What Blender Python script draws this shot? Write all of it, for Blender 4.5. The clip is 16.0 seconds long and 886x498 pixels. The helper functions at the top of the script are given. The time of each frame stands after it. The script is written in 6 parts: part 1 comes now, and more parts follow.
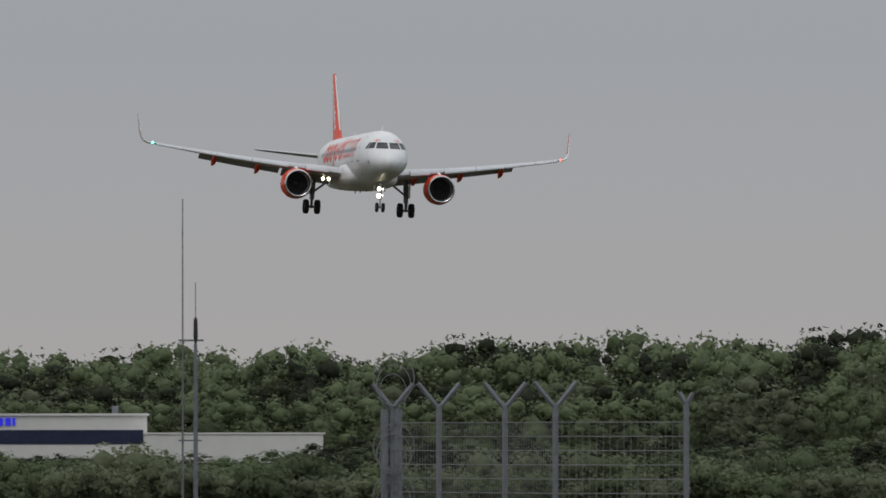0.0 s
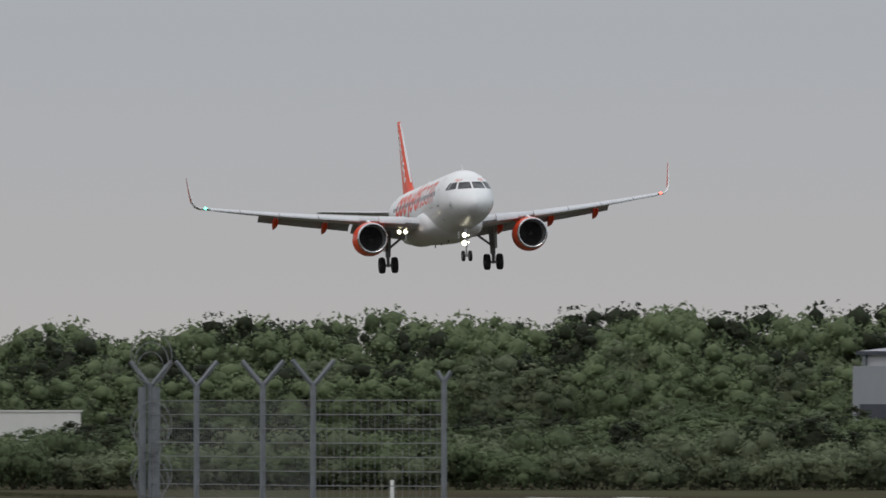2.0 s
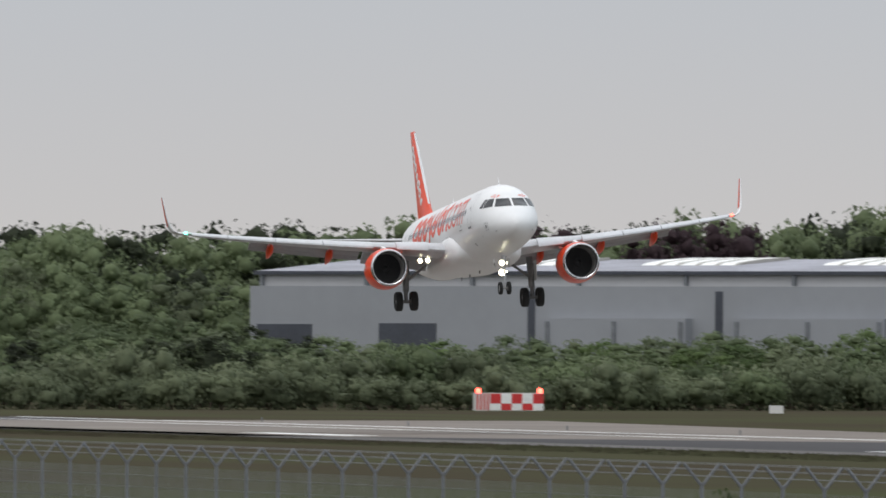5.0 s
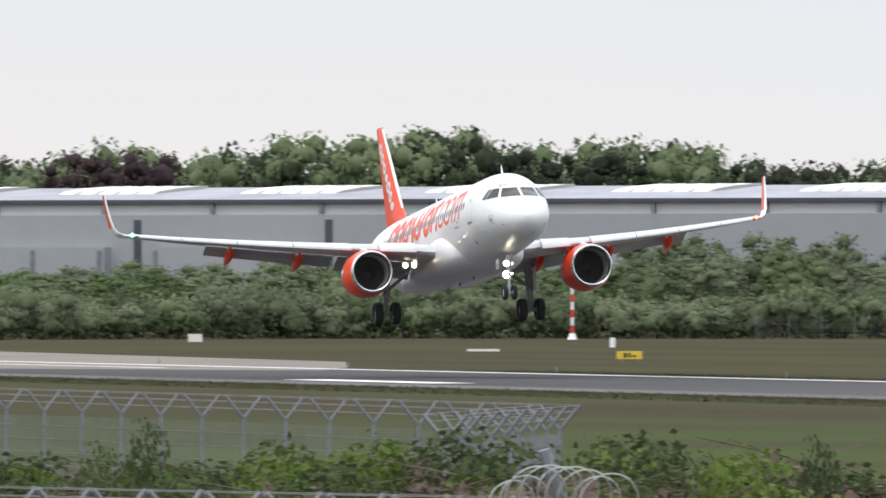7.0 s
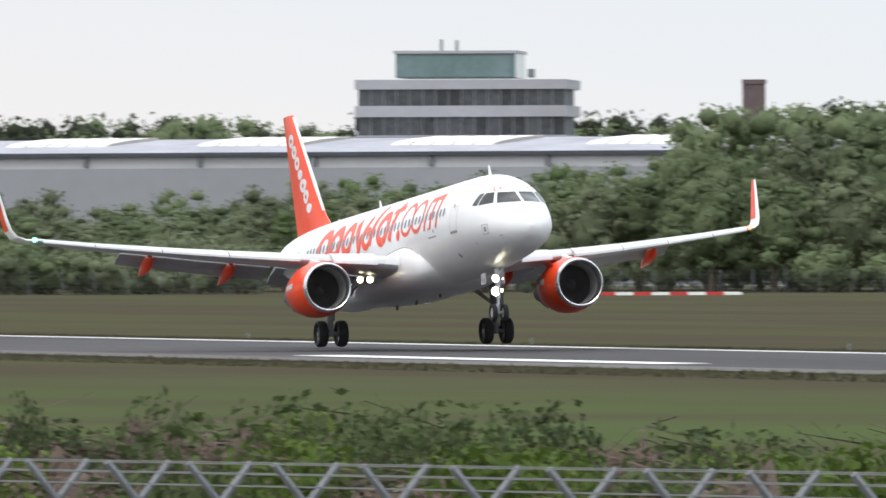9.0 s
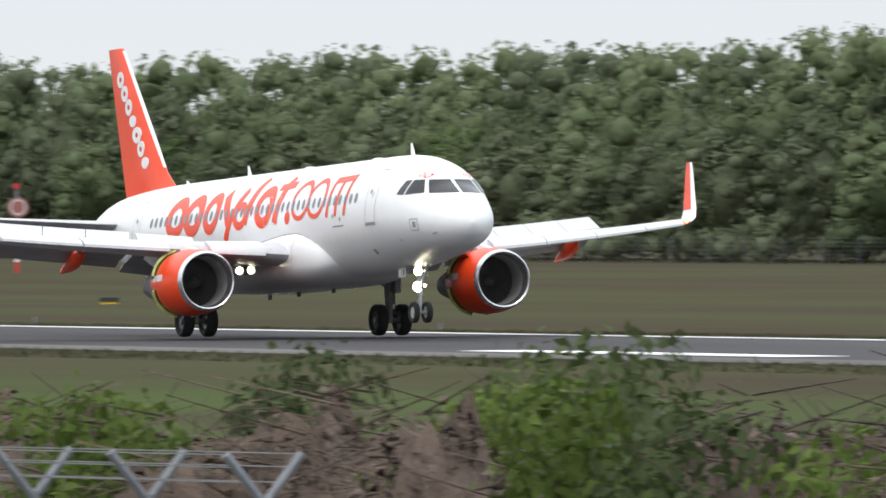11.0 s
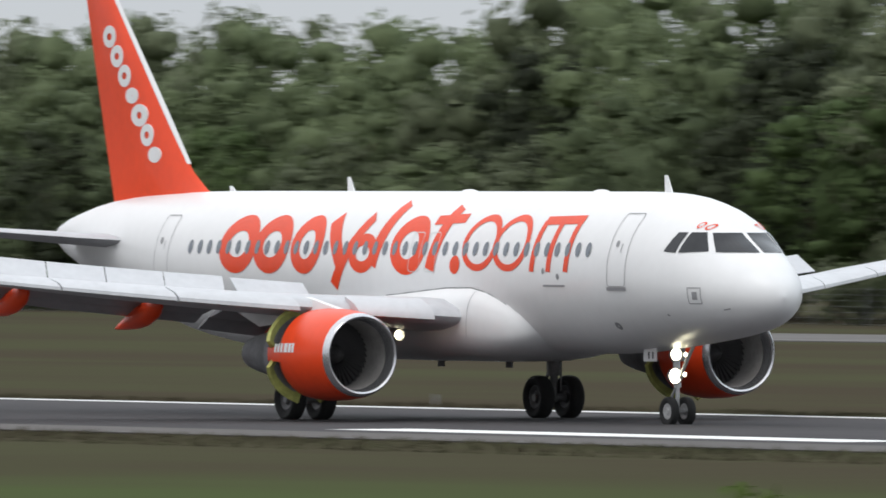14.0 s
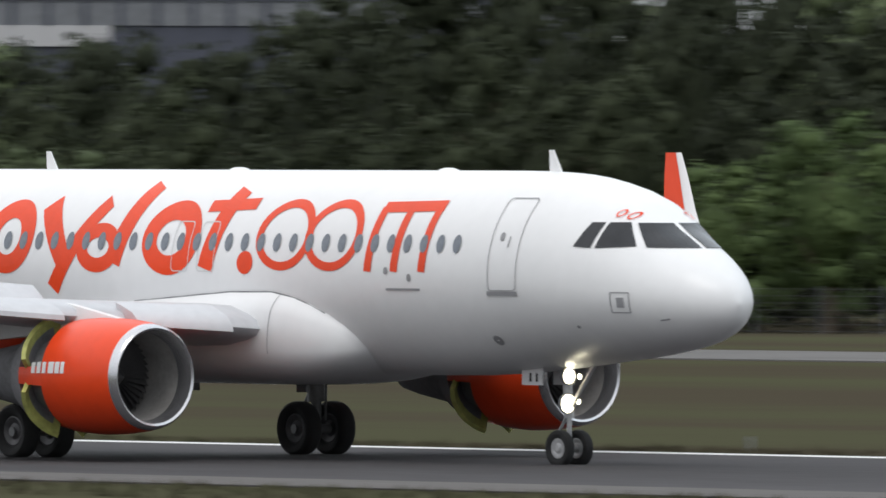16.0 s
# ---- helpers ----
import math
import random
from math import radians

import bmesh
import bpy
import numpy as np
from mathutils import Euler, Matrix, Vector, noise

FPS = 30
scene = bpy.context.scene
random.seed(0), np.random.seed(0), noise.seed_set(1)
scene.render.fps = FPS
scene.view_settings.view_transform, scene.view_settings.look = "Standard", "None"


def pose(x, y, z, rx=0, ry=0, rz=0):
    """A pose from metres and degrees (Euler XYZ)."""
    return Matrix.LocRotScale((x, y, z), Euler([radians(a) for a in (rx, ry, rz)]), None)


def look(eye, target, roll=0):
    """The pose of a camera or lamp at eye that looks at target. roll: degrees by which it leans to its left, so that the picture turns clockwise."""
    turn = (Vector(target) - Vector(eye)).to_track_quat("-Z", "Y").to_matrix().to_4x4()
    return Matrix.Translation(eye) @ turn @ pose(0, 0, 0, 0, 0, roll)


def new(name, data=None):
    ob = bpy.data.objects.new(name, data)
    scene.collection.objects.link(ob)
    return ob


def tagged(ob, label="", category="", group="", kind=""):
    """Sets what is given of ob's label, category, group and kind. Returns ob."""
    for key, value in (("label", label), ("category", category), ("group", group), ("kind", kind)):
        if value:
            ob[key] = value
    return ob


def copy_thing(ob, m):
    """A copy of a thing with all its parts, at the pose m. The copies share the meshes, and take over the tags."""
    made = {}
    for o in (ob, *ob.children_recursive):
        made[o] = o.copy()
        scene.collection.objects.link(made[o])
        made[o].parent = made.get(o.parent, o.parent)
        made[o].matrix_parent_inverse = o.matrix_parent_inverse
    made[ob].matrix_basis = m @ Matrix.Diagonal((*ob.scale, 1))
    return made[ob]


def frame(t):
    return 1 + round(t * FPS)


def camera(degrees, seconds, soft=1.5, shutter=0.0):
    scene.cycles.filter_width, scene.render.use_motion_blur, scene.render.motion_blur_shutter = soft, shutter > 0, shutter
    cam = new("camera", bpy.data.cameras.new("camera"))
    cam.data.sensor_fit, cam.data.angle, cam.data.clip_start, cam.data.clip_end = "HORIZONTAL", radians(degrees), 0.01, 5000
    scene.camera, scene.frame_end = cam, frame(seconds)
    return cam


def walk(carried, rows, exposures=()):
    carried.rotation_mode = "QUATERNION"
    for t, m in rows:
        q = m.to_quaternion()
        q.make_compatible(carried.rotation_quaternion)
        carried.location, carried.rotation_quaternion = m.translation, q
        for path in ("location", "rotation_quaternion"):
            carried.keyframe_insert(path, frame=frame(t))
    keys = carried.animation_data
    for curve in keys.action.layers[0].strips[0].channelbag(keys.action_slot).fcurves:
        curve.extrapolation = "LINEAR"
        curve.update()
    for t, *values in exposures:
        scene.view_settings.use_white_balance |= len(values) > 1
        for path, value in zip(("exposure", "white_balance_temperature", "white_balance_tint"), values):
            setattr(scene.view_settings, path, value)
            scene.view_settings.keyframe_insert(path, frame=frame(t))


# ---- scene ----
EYE = (0.0, 0.0, 5.65)      # on a grassy bank beside the airfield
RUNWAY = 216.8              # lateral distance of the touchdown line, which runs along x


def aim(bearing, tilt, roll):
    """A camera pose at EYE by compass bearing (from +x, anticlockwise), tilt and roll in degrees."""
    b, a = radians(bearing), radians(tilt)
    way = Vector((math.cos(b) * math.cos(a), math.sin(b) * math.cos(a), math.sin(a)))
    return look(EYE, Vector(EYE) + way * 100, roll)


cam = camera(3.0783, 16.0, soft=1.6, shutter=0.3)
walk(cam, [
    (0.0, aim(170.245, 0.664, -0.05)),
    (0.5, aim(170.079, 0.609, -0.15)),
    (1.0, aim(169.920, 0.618, -0.10)),
    (1.5, aim(169.706, 0.616, 0.10)),
    (2.0, aim(169.404, 0.588, 0.05)),
    (2.5, aim(169.099, 0.586, -0.01)),
    (3.0, aim(168.748, 0.579, 0.04)),
    (3.2, aim(168.595, 0.577, 0.04)),
    (5.3, aim(166.979, 0.234, 0.03)),
    (5.5, aim(166.732, 0.178, -0.11)),
    (6.0, aim(166.245, 0.067, -0.04)),
    (6.5, aim(165.801, 0.055, 0.01)),
    (7.0, aim(165.289, 0.067, -0.05)),
    (7.5, aim(164.696, 0.013, -0.08)),
    (8.0, aim(164.035, -0.021, -0.16)),
    (8.5, aim(163.362, -0.041, -0.12)),
    (9.0, aim(162.533, -0.092, -0.20)),
    (9.5, aim(161.782, -0.138, -0.21)),
    (10.0, aim(160.890, -0.138, 0.04)),
    (10.2, aim(160.355, -0.153, -0.07)),
    (12.3, aim(155.778, -0.213, -0.08)),
    (12.5, aim(155.299, -0.190, 0.02)),
    (13.0, aim(153.813, -0.214, -0.04)),
    (13.5, aim(152.183, -0.168, -0.02)),
    (14.0, aim(150.296, -0.146, 0.05)),
    (14.5, aim(148.005, -0.185, 0.27)),
    (15.0, aim(145.504, -0.187, 0.17)),
    (15.5, aim(143.062, -0.192, -0.01)),
    (16.0, aim(140.545, -0.205, 0.13)),
], exposures=[(0.0, -1.13), (1.0, -1.05), (3.2, -0.78), (5.3, -0.47), (7.0, 0.08), (9.0, 0.13), (10.2, 0.15), (12.3, -0.2), (14.0, -0.37), (16.0, -0.42)])

# ---- overcast daylight ----
world = bpy.data.worlds.new("overcast")
scene.world = world
world.use_nodes = True
wn = world.node_tree.nodes
wl = world.node_tree.links
bg = wn["Background"]
sky = wn.new("ShaderNodeTexSky")
sky.sky_type = "NISHITA"
sky.sun_disc = False
sky.sun_elevation, sky.sun_rotation = radians(50), radians(-70)
sky.dust_density = 4.0
scale = wn.new("ShaderNodeVectorMath")
scale.operation = "SCALE"
scale.inputs["Scale"].default_value = 0.06
cover = wn.new("ShaderNodeMixRGB")
cover.inputs["Fac"].default_value = 0.9
coord = wn.new("ShaderNodeTexCoord")
sep = wn.new("ShaderNodeSeparateXYZ")
ramp = wn.new("ShaderNodeValToRGB")
ramp.color_ramp.elements[0].position, ramp.color_ramp.elements[0].color = 0.0, (0.99, 0.945, 0.92, 1)
ramp.color_ramp.elements[1].position, ramp.color_ramp.elements[1].color = 0.024, (0.84, 0.89, 0.96, 1)
high = ramp.color_ramp.elements.new(0.5)
high.color = (1.85, 1.9, 1.98, 1)
wl.new(coord.outputs["Generated"], sep.inputs[0])
wl.new(sep.outputs["Z"], ramp.inputs[0])
wl.new(sky.outputs[0], scale.inputs[0])
cool = wn.new("ShaderNodeMapRange")
cool.inputs["From Min"].default_value, cool.inputs["From Max"].default_value = 0.26, 0.34
clear = wn.new("ShaderNodeMixRGB")
clear.blend_type = "MULTIPLY"
clear.inputs[2].default_value = (0.94, 1.0, 1.035, 1)
wl.new(sep.outputs["Y"], cool.inputs["Value"])
wl.new(cool.outputs[0], clear.inputs["Fac"])
wl.new(ramp.outputs[0], clear.inputs[1])
wl.new(clear.outputs[0], cover.inputs[2])
wl.new(scale.outputs[0], cover.inputs[1])
wl.new(cover.outputs[0], bg.inputs["Color"])
bg.inputs["Strength"].default_value = 0.95
sun = new("sun", bpy.data.lights.new("sun", "SUN"))
sun.data.energy, sun.data.angle, sun.data.color = 0.9, radians(25), (1.0, 0.97, 0.93)
sun.matrix_world = look((0, 0, 0), (-0.45, 0.35, -1.0))


# ---- materials ----
def rgba(c):
    return (*c, 1.0)


def mat(name, color, rough=0.6, metal=0.0, vary=0.25, size=1.0, fine=20.0, bump=0.0, island=0.0, obrand=0.0, stretch=(1, 1, 1), second=None, coat=0.0, emit=None, alpha=None, spec=0.5, span=(0.5, 1.0), depth=0.01):
    """A procedural surface: base colour mottled at two scales, optional bump, per-piece and per-object tint."""
    m = bpy.data.materials.new(name)
    m.use_nodes = True
    n, l = m.node_tree.nodes, m.node_tree.links
    b = n["Principled BSDF"]
    b.inputs["Roughness"].default_value, b.inputs["Metallic"].default_value = rough, metal
    b.inputs["Coat Weight"].default_value = coat
    b.inputs["Specular IOR Level"].default_value = spec
    if emit:
        b.inputs["Base Color"].default_value = rgba(color)
        b.inputs["Emission Color"].default_value = rgba(color)
        b.inputs["Emission Strength"].default_value = emit
        return m
    tc = n.new("ShaderNodeTexCoord")
    mp = n.new("ShaderNodeMapping")
    mp.inputs["Scale"].default_value = stretch
    l.new(tc.outputs["Object"], mp.inputs[0])
    big, small = n.new("ShaderNodeTexNoise"), n.new("ShaderNodeTexNoise")
    big.inputs["Scale"].default_value, small.inputs["Scale"].default_value = size, fine
    big.inputs["Detail"].default_value, small.inputs["Detail"].default_value = 5, 3
    l.new(mp.outputs[0], big.inputs["Vector"])
    l.new(mp.outputs[0], small.inputs["Vector"])
    add = n.new("ShaderNodeMath")
    add.operation = "ADD"
    l.new(big.outputs[0], add.inputs[0])
    half = n.new("ShaderNodeMath")
    half.operation = "MULTIPLY"
    half.inputs[1].default_value = 0.6
    l.new(small.outputs[0], half.inputs[0])
    l.new(half.outputs[0], add.inputs[1])
    last = add
    for src, w in (("island", island), ("object", obrand)):
        if w:
            if src == "island":
                r = n.new("ShaderNodeNewGeometry").outputs["Random Per Island"]
            else:
                r = n.new("ShaderNodeObjectInfo").outputs["Random"]
            k = n.new("ShaderNodeMath")
            k.operation = "MULTIPLY_ADD"
            k.inputs[1].default_value, k.inputs[2].default_value = w, -w / 2
            l.new(r, k.inputs[0])
            s = n.new("ShaderNodeMath")
            s.operation = "ADD"
            l.new(last.outputs[0], s.inputs[0])
            l.new(k.outputs[0], s.inputs[1])
            last = s
    cr = n.new("ShaderNodeValToRGB")
    lo = tuple(max(0.0, c * (1 - vary)) for c in color)
    hi = second or tuple(min(1.0, c * (1 + vary)) for c in color)
    cr.color_ramp.elements[0].position, cr.color_ramp.elements[0].color = span[0], rgba(lo)
    cr.color_ramp.elements[1].position, cr.color_ramp.elements[1].color = 1.0 if not second else span[1], rgba(hi)
    l.new(last.outputs[0], cr.inputs[0])
    l.new(cr.outputs[0], b.inputs["Base Color"])
    if bump:
        bp = n.new("ShaderNodeBump")
        bp.inputs["Strength"].default_value, bp.inputs["Distance"].default_value = bump, depth
        l.new(small.outputs[0], bp.inputs["Height"])
        l.new(bp.outputs[0], b.inputs["Normal"])
    if alpha is not None:
        b.inputs["Alpha"].default_value = alpha
    return m


GRASS = mat("dry_meadow_grass", (0.072, 0.062, 0.044), 1.0, vary=0.12, size=0.055, fine=1.1, second=(0.068, 0.069, 0.041), stretch=(0.2, 1, 1), spec=0.0, span=(0.7, 0.9))
for node in [q for q in GRASS.node_tree.nodes if q.type == "TEX_NOISE" and q.inputs["Scale"].default_value > 1]:
    strands = GRASS.node_tree.nodes.new("ShaderNodeMapping")
    strands.inputs["Scale"].default_value = (2.2, 0.06, 1)
    GRASS.node_tree.links.new(node.inputs["Vector"].links[0].from_node.inputs[0].links[0].from_socket, strands.inputs[0])
    GRASS.node_tree.links.new(strands.outputs[0], node.inputs["Vector"])


def green_strip():
    """A greener strip of younger grass along the near side of the runway."""
    n, l = GRASS.node_tree.nodes, GRASS.node_tree.links
    b = n["Principled BSDF"]
    dry = b.inputs["Base Color"].links[0].from_socket
    tc, sp, patch = n.new("ShaderNodeTexCoord"), n.new("ShaderNodeSeparateXYZ"), n.new("ShaderNodeTexNoise")
    patch.inputs["Scale"].default_value, patch.inputs["Detail"].default_value = 0.03, 4
    l.new(tc.outputs["Object"], sp.inputs[0])
    l.new(tc.outputs["Object"], patch.inputs["Vector"])
    last = None
    for source, lo, hi, top in ((sp.outputs["Y"], 92, 116, 1.0), (sp.outputs["Y"], 180, 156, 1.0), (sp.outputs["X"], -620, -500, 1.0), (patch.outputs[0], 0.3, 0.55, 0.7)):
        r = n.new("ShaderNodeMapRange")
        r.inputs["From Min"].default_value, r.inputs["From Max"].default_value, r.inputs["To Max"].default_value = lo, hi, top
        l.new(source, r.inputs["Value"])
        if last:
            k = n.new("ShaderNodeMath")
            k.operation = "MULTIPLY"
            l.new(last, k.inputs[0])
            l.new(r.outputs[0], k.inputs[1])
            last = k.outputs[0]
        else:
            last = r.outputs[0]
    mix = n.new("ShaderNodeMixRGB")
    mix.inputs[2].default_value = (0.068, 0.095, 0.037, 1)
    l.new(last, mix.inputs["Fac"])
    l.new(dry, mix.inputs[1])
    l.new(mix.outputs[0], b.inputs["Base Color"])


green_strip()
ASPHALT = mat("asphalt", (0.051, 0.048, 0.050), 0.9, spec=0.15, vary=0.35, size=0.05, fine=3.0, bump=0.1, stretch=(0.15, 1, 1))
PALEASPHALT = mat("worn_pale_asphalt", (0.108, 0.101, 0.096), 0.9, spec=0.15, vary=0.25, size=0.05, fine=2.0, bump=0.1, stretch=(0.2, 1, 1))
CONCRETE = mat("pale_concrete", (0.19, 0.165, 0.145), 0.9, spec=0.15, vary=0.2, size=0.08, fine=2.0, bump=0.1)
ROADPAINT = mat("white_road_paint", (0.78, 0.78, 0.76), 0.7, vary=0.15, size=0.4, fine=5.0)
WHITE = mat("white_aircraft_paint", (0.80, 0.80, 0.80), 0.36, vary=0.03, size=0.4, fine=3.0, coat=0.12)
ORANGE = mat("orange_aircraft_paint", (0.80, 0.062, 0.012), 0.35, vary=0.06, size=0.5, fine=4.0, coat=0.08, spec=0.3)
WINGGREY = mat("grey_wing_paint", (0.50, 0.51, 0.53), 0.4, vary=0.12, size=0.5, fine=4.0, stretch=(0.4, 1, 1))
BELLY = mat("light_grey_paint", (0.62, 0.62, 0.62), 0.35, vary=0.08, size=0.4, fine=3.0)
UNDER = mat("shaded_mechanism_grey", (0.20, 0.20, 0.21), 0.6, vary=0.3, size=1.5, fine=8.0)
SILVER = mat("polished_inlet_lip", (0.62, 0.62, 0.64), 0.25, 0.9, vary=0.05, size=1.0, fine=6.0)
DARKMETAL = mat("dark_fan_metal", (0.09, 0.088, 0.09), 0.5, 0.5, vary=0.3, size=2.0, fine=10.0)
INLET = mat("inlet_liner", (0.27, 0.26, 0.25), 0.6, 0.2, vary=0.2, size=2.0, fine=10.0)
PRIMER = mat("yellow_green_primer", (0.42, 0.43, 0.13), 0.6, vary=0.3, size=2.0, fine=9.0)
RUBBER = mat("black_tyre_rubber", (0.018, 0.018, 0.018), 0.85, vary=0.3, size=3.0, fine=25.0)
RIM = mat("grey_wheel_rim", (0.45, 0.45, 0.45), 0.4, 0.5, vary=0.15, size=4.0, fine=20.0)
# Leg paint of the main gear, darkened for the shade under the wing.
GEARSHADED = mat("dark_gear_leg_paint", (0.2, 0.2, 0.2), 0.5, 0.3, vary=0.25, size=4.0, fine=20.0)
STRUT = mat("gear_leg_paint", (0.48, 0.48, 0.48), 0.4, 0.3, vary=0.15, size=4.0, fine=20.0)
CABINGLASS = mat("dark_cockpit_glass", (0.03, 0.032, 0.036), 0.12, vary=0.2, size=1.0, fine=5.0, spec=0.35)
PANE = mat("cabin_window_pane", (0.16, 0.18, 0.21), 0.25, vary=0.15, size=2.0, fine=8.0)
SEAM = mat("grey_door_seam", (0.29, 0.29, 0.30), 0.6, vary=0.1, size=2.0, fine=9.0)
LAMPWARM = mat("landing_light_glow", (1.0, 0.93, 0.68), emit=12.0)
LAMPRED = mat("red_nav_light_glow", (1.0, 0.08, 0.05), emit=12.0)
LAMPGREEN = mat("green_nav_light_glow", (0.1, 1.0, 0.55), emit=12.0)
GALV = mat("galvanised_steel", (0.18, 0.19, 0.205), 0.6, 0.3, vary=0.2, size=2.0, fine=15.0)
WIRE = mat("fence_wire", (0.22, 0.225, 0.23), 0.6, 0.4, vary=0.2, size=2.0, fine=15.0)
BARK = mat("bark", (0.11, 0.085, 0.06), 0.95, vary=0.4, size=2.0, fine=12.0, bump=0.5)
CUTWOOD = mat("pale_cut_wood", (0.48, 0.36, 0.22), 0.85, vary=0.25, size=3.0, fine=20.0)
DEADWOOD = mat("dry_brown_brushwood", (0.085, 0.061, 0.046), 0.95, vary=0.5, size=0.9, fine=9.0, island=0.3, obrand=0.25, bump=1.0, depth=0.09)
WALLGREY = mat("grey_cladding", (0.28, 0.29, 0.31), 0.7, vary=0.06, size=0.05, fine=0.6)
WALLTOP = mat("pale_cladding", (0.44, 0.44, 0.45), 0.7, vary=0.06, size=0.05, fine=0.6)
ROOFGREY = mat("grey_roof_sheet", (0.27, 0.27, 0.31), 0.6, vary=0.25, size=0.2, fine=1.5)
SKYLIGHT = mat("milky_skylight", (0.84, 0.84, 0.82), 0.4, vary=0.12, size=0.3, fine=2.0)
DOORDARK = mat("dark_door", (0.05, 0.055, 0.07), 0.5, vary=0.2, size=0.3, fine=3.0)
WALLWHITE = mat("white_wall_paint", (0.66, 0.65, 0.62), 0.75, vary=0.08, size=0.1, fine=1.0)
BLUEBAND = mat("dark_blue_glass_band", (0.012, 0.018, 0.05), 0.25, vary=0.3, size=0.4, fine=3.0)
BLUESIGN = mat("blue_sign", (0.02, 0.03, 0.75), 0.5, emit=0.7)
OFFICEGREY = mat("office_parapet", (0.34, 0.34, 0.36), 0.7, vary=0.08, size=0.2, fine=1.5)
OFFICEGLASS = mat("office_window_glass", (0.05, 0.055, 0.06), 0.1, vary=0.5, size=0.5, fine=2.0, obrand=0.6)
TEALGLASS = mat("teal_glass", (0.13, 0.19, 0.19), 0.12, vary=0.15, size=0.3, fine=2.0, obrand=0.3)
# Brick red dulled to grey-purple, standing in for haze over the distance.
BRICK = mat("dark_red_brick", (0.12, 0.09, 0.092), 0.9, vary=0.2, size=0.8, fine=6.0)
REDPAINT = mat("red_paint", (0.55, 0.03, 0.03), 0.5, vary=0.12, size=1.0, fine=8.0)
DULLRED = mat("faded_red_paint", (0.30, 0.10, 0.085), 0.6, vary=0.15, size=1.0, fine=8.0)
BRIGHTWIRE = mat("bright_zinc_wire", (0.55, 0.56, 0.55), 0.4, 0.6, vary=0.15, size=2.0, fine=15.0)
YELLOW = mat("yellow_sign_paint", (0.65, 0.45, 0.04), 0.5, vary=0.15, size=1.0, fine=8.0)
BLACKPAINT = mat("black_paint", (0.02, 0.02, 0.02), 0.5, vary=0.2, size=1.0, fine=8.0)
SMOKE = mat("tyre_smoke", (0.64, 0.69, 0.8), 1.0, vary=0.05, size=1.0, fine=4.0, spec=0.0)
sn, sl = SMOKE.node_tree.nodes, SMOKE.node_tree.links
thin = sn.new("ShaderNodeMapRange")
thin.inputs["From Min"].default_value, thin.inputs["From Max"].default_value = 0.4, 0.75
thin.inputs["To Min"].default_value, thin.inputs["To Max"].default_value = 0.0, 0.14
wisps = sn.new("ShaderNodeTexNoise")
wisps.inputs["Scale"].default_value, wisps.inputs["Detail"].default_value = 0.45, 4
place = sn.new("ShaderNodeTexCoord")
sl.new(place.outputs["Object"], wisps.inputs["Vector"])
sl.new(wisps.outputs[0], thin.inputs["Value"])
sl.new(thin.outputs[0], sn["Principled BSDF"].inputs["Alpha"])


def leafmat(name, color, second, size=0.12, fine=2.6, depth=0.1):
    """Leaves: mottled, a little different from spray to spray and tree to tree, with light coming through."""
    m = mat(name, color, 0.7, vary=0.1, size=size, fine=fine, island=0.16, obrand=0.45, second=second, spec=0.1, bump=0.5, depth=depth)
    n, l = m.node_tree.nodes, m.node_tree.links
    b, out = n["Principled BSDF"], n["Material Output"]
    tr, mix = n.new("ShaderNodeBsdfTranslucent"), n.new("ShaderNodeMixShader")
    mix.inputs[0].default_value = 0.35
    l.new(b.inputs["Base Color"].links[0].from_socket, tr.inputs["Color"])
    l.new(b.outputs[0], mix.inputs[1])
    l.new(tr.outputs[0], mix.inputs[2])
    l.new(mix.outputs[0], out.inputs["Surface"])
    return m


BLADES = mat("grass_blades", (0.07, 0.061, 0.041), 1.0, vary=0.1, size=0.055, fine=2.0, island=0.12, second=(0.068, 0.07, 0.04), stretch=(0.2, 1, 1), spec=0.0, span=(0.7, 0.9))
SLATPAINT = mat("pale_slat_paint", (0.55, 0.56, 0.58), 0.45, vary=0.08, size=0.5, fine=4.0)
DARKBAND = mat("dark_blue_grey_cladding", (0.06, 0.066, 0.09), 0.6, vary=0.12, size=0.3, fine=2.0)
FLAPGREY = mat("grey_flap_paint", (0.34, 0.34, 0.36), 0.5, vary=0.12, size=0.8, fine=5.0)
HALLWHITE = mat("white_ribbed_cladding", (0.78, 0.79, 0.8), 0.6, vary=0.06, size=0.3, fine=0.8, stretch=(1, 1, 0.1))
SKYRIB = mat("skylight_frame", (0.36, 0.34, 0.31), 0.6, vary=0.1, size=0.3, fine=2.0)
ROADGREY = mat("grey_road_surface", (0.13, 0.125, 0.12), 0.9, spec=0.15, vary=0.2, size=0.08, fine=2.0, bump=0.1)
# LEAF and LEAFOLIVE carry distance haze: lightened and greyed towards blue.
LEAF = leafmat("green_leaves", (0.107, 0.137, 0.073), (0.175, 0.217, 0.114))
LEAFOLIVE = leafmat("olive_leaves", (0.132, 0.156, 0.093), (0.198, 0.228, 0.136))
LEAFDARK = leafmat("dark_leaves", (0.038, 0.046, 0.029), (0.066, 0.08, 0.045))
LEAFFRESH = leafmat("fresh_green_leaves", (0.095, 0.138, 0.056), (0.15, 0.205, 0.082))
LEAFPURPLE = leafmat("copper_leaves", (0.045, 0.028, 0.034), (0.08, 0.055, 0.06))
HEDGELEAF = leafmat("hedge_leaves", (0.055, 0.074, 0.032), (0.098, 0.125, 0.05), 0.6, 11.0, 0.03)
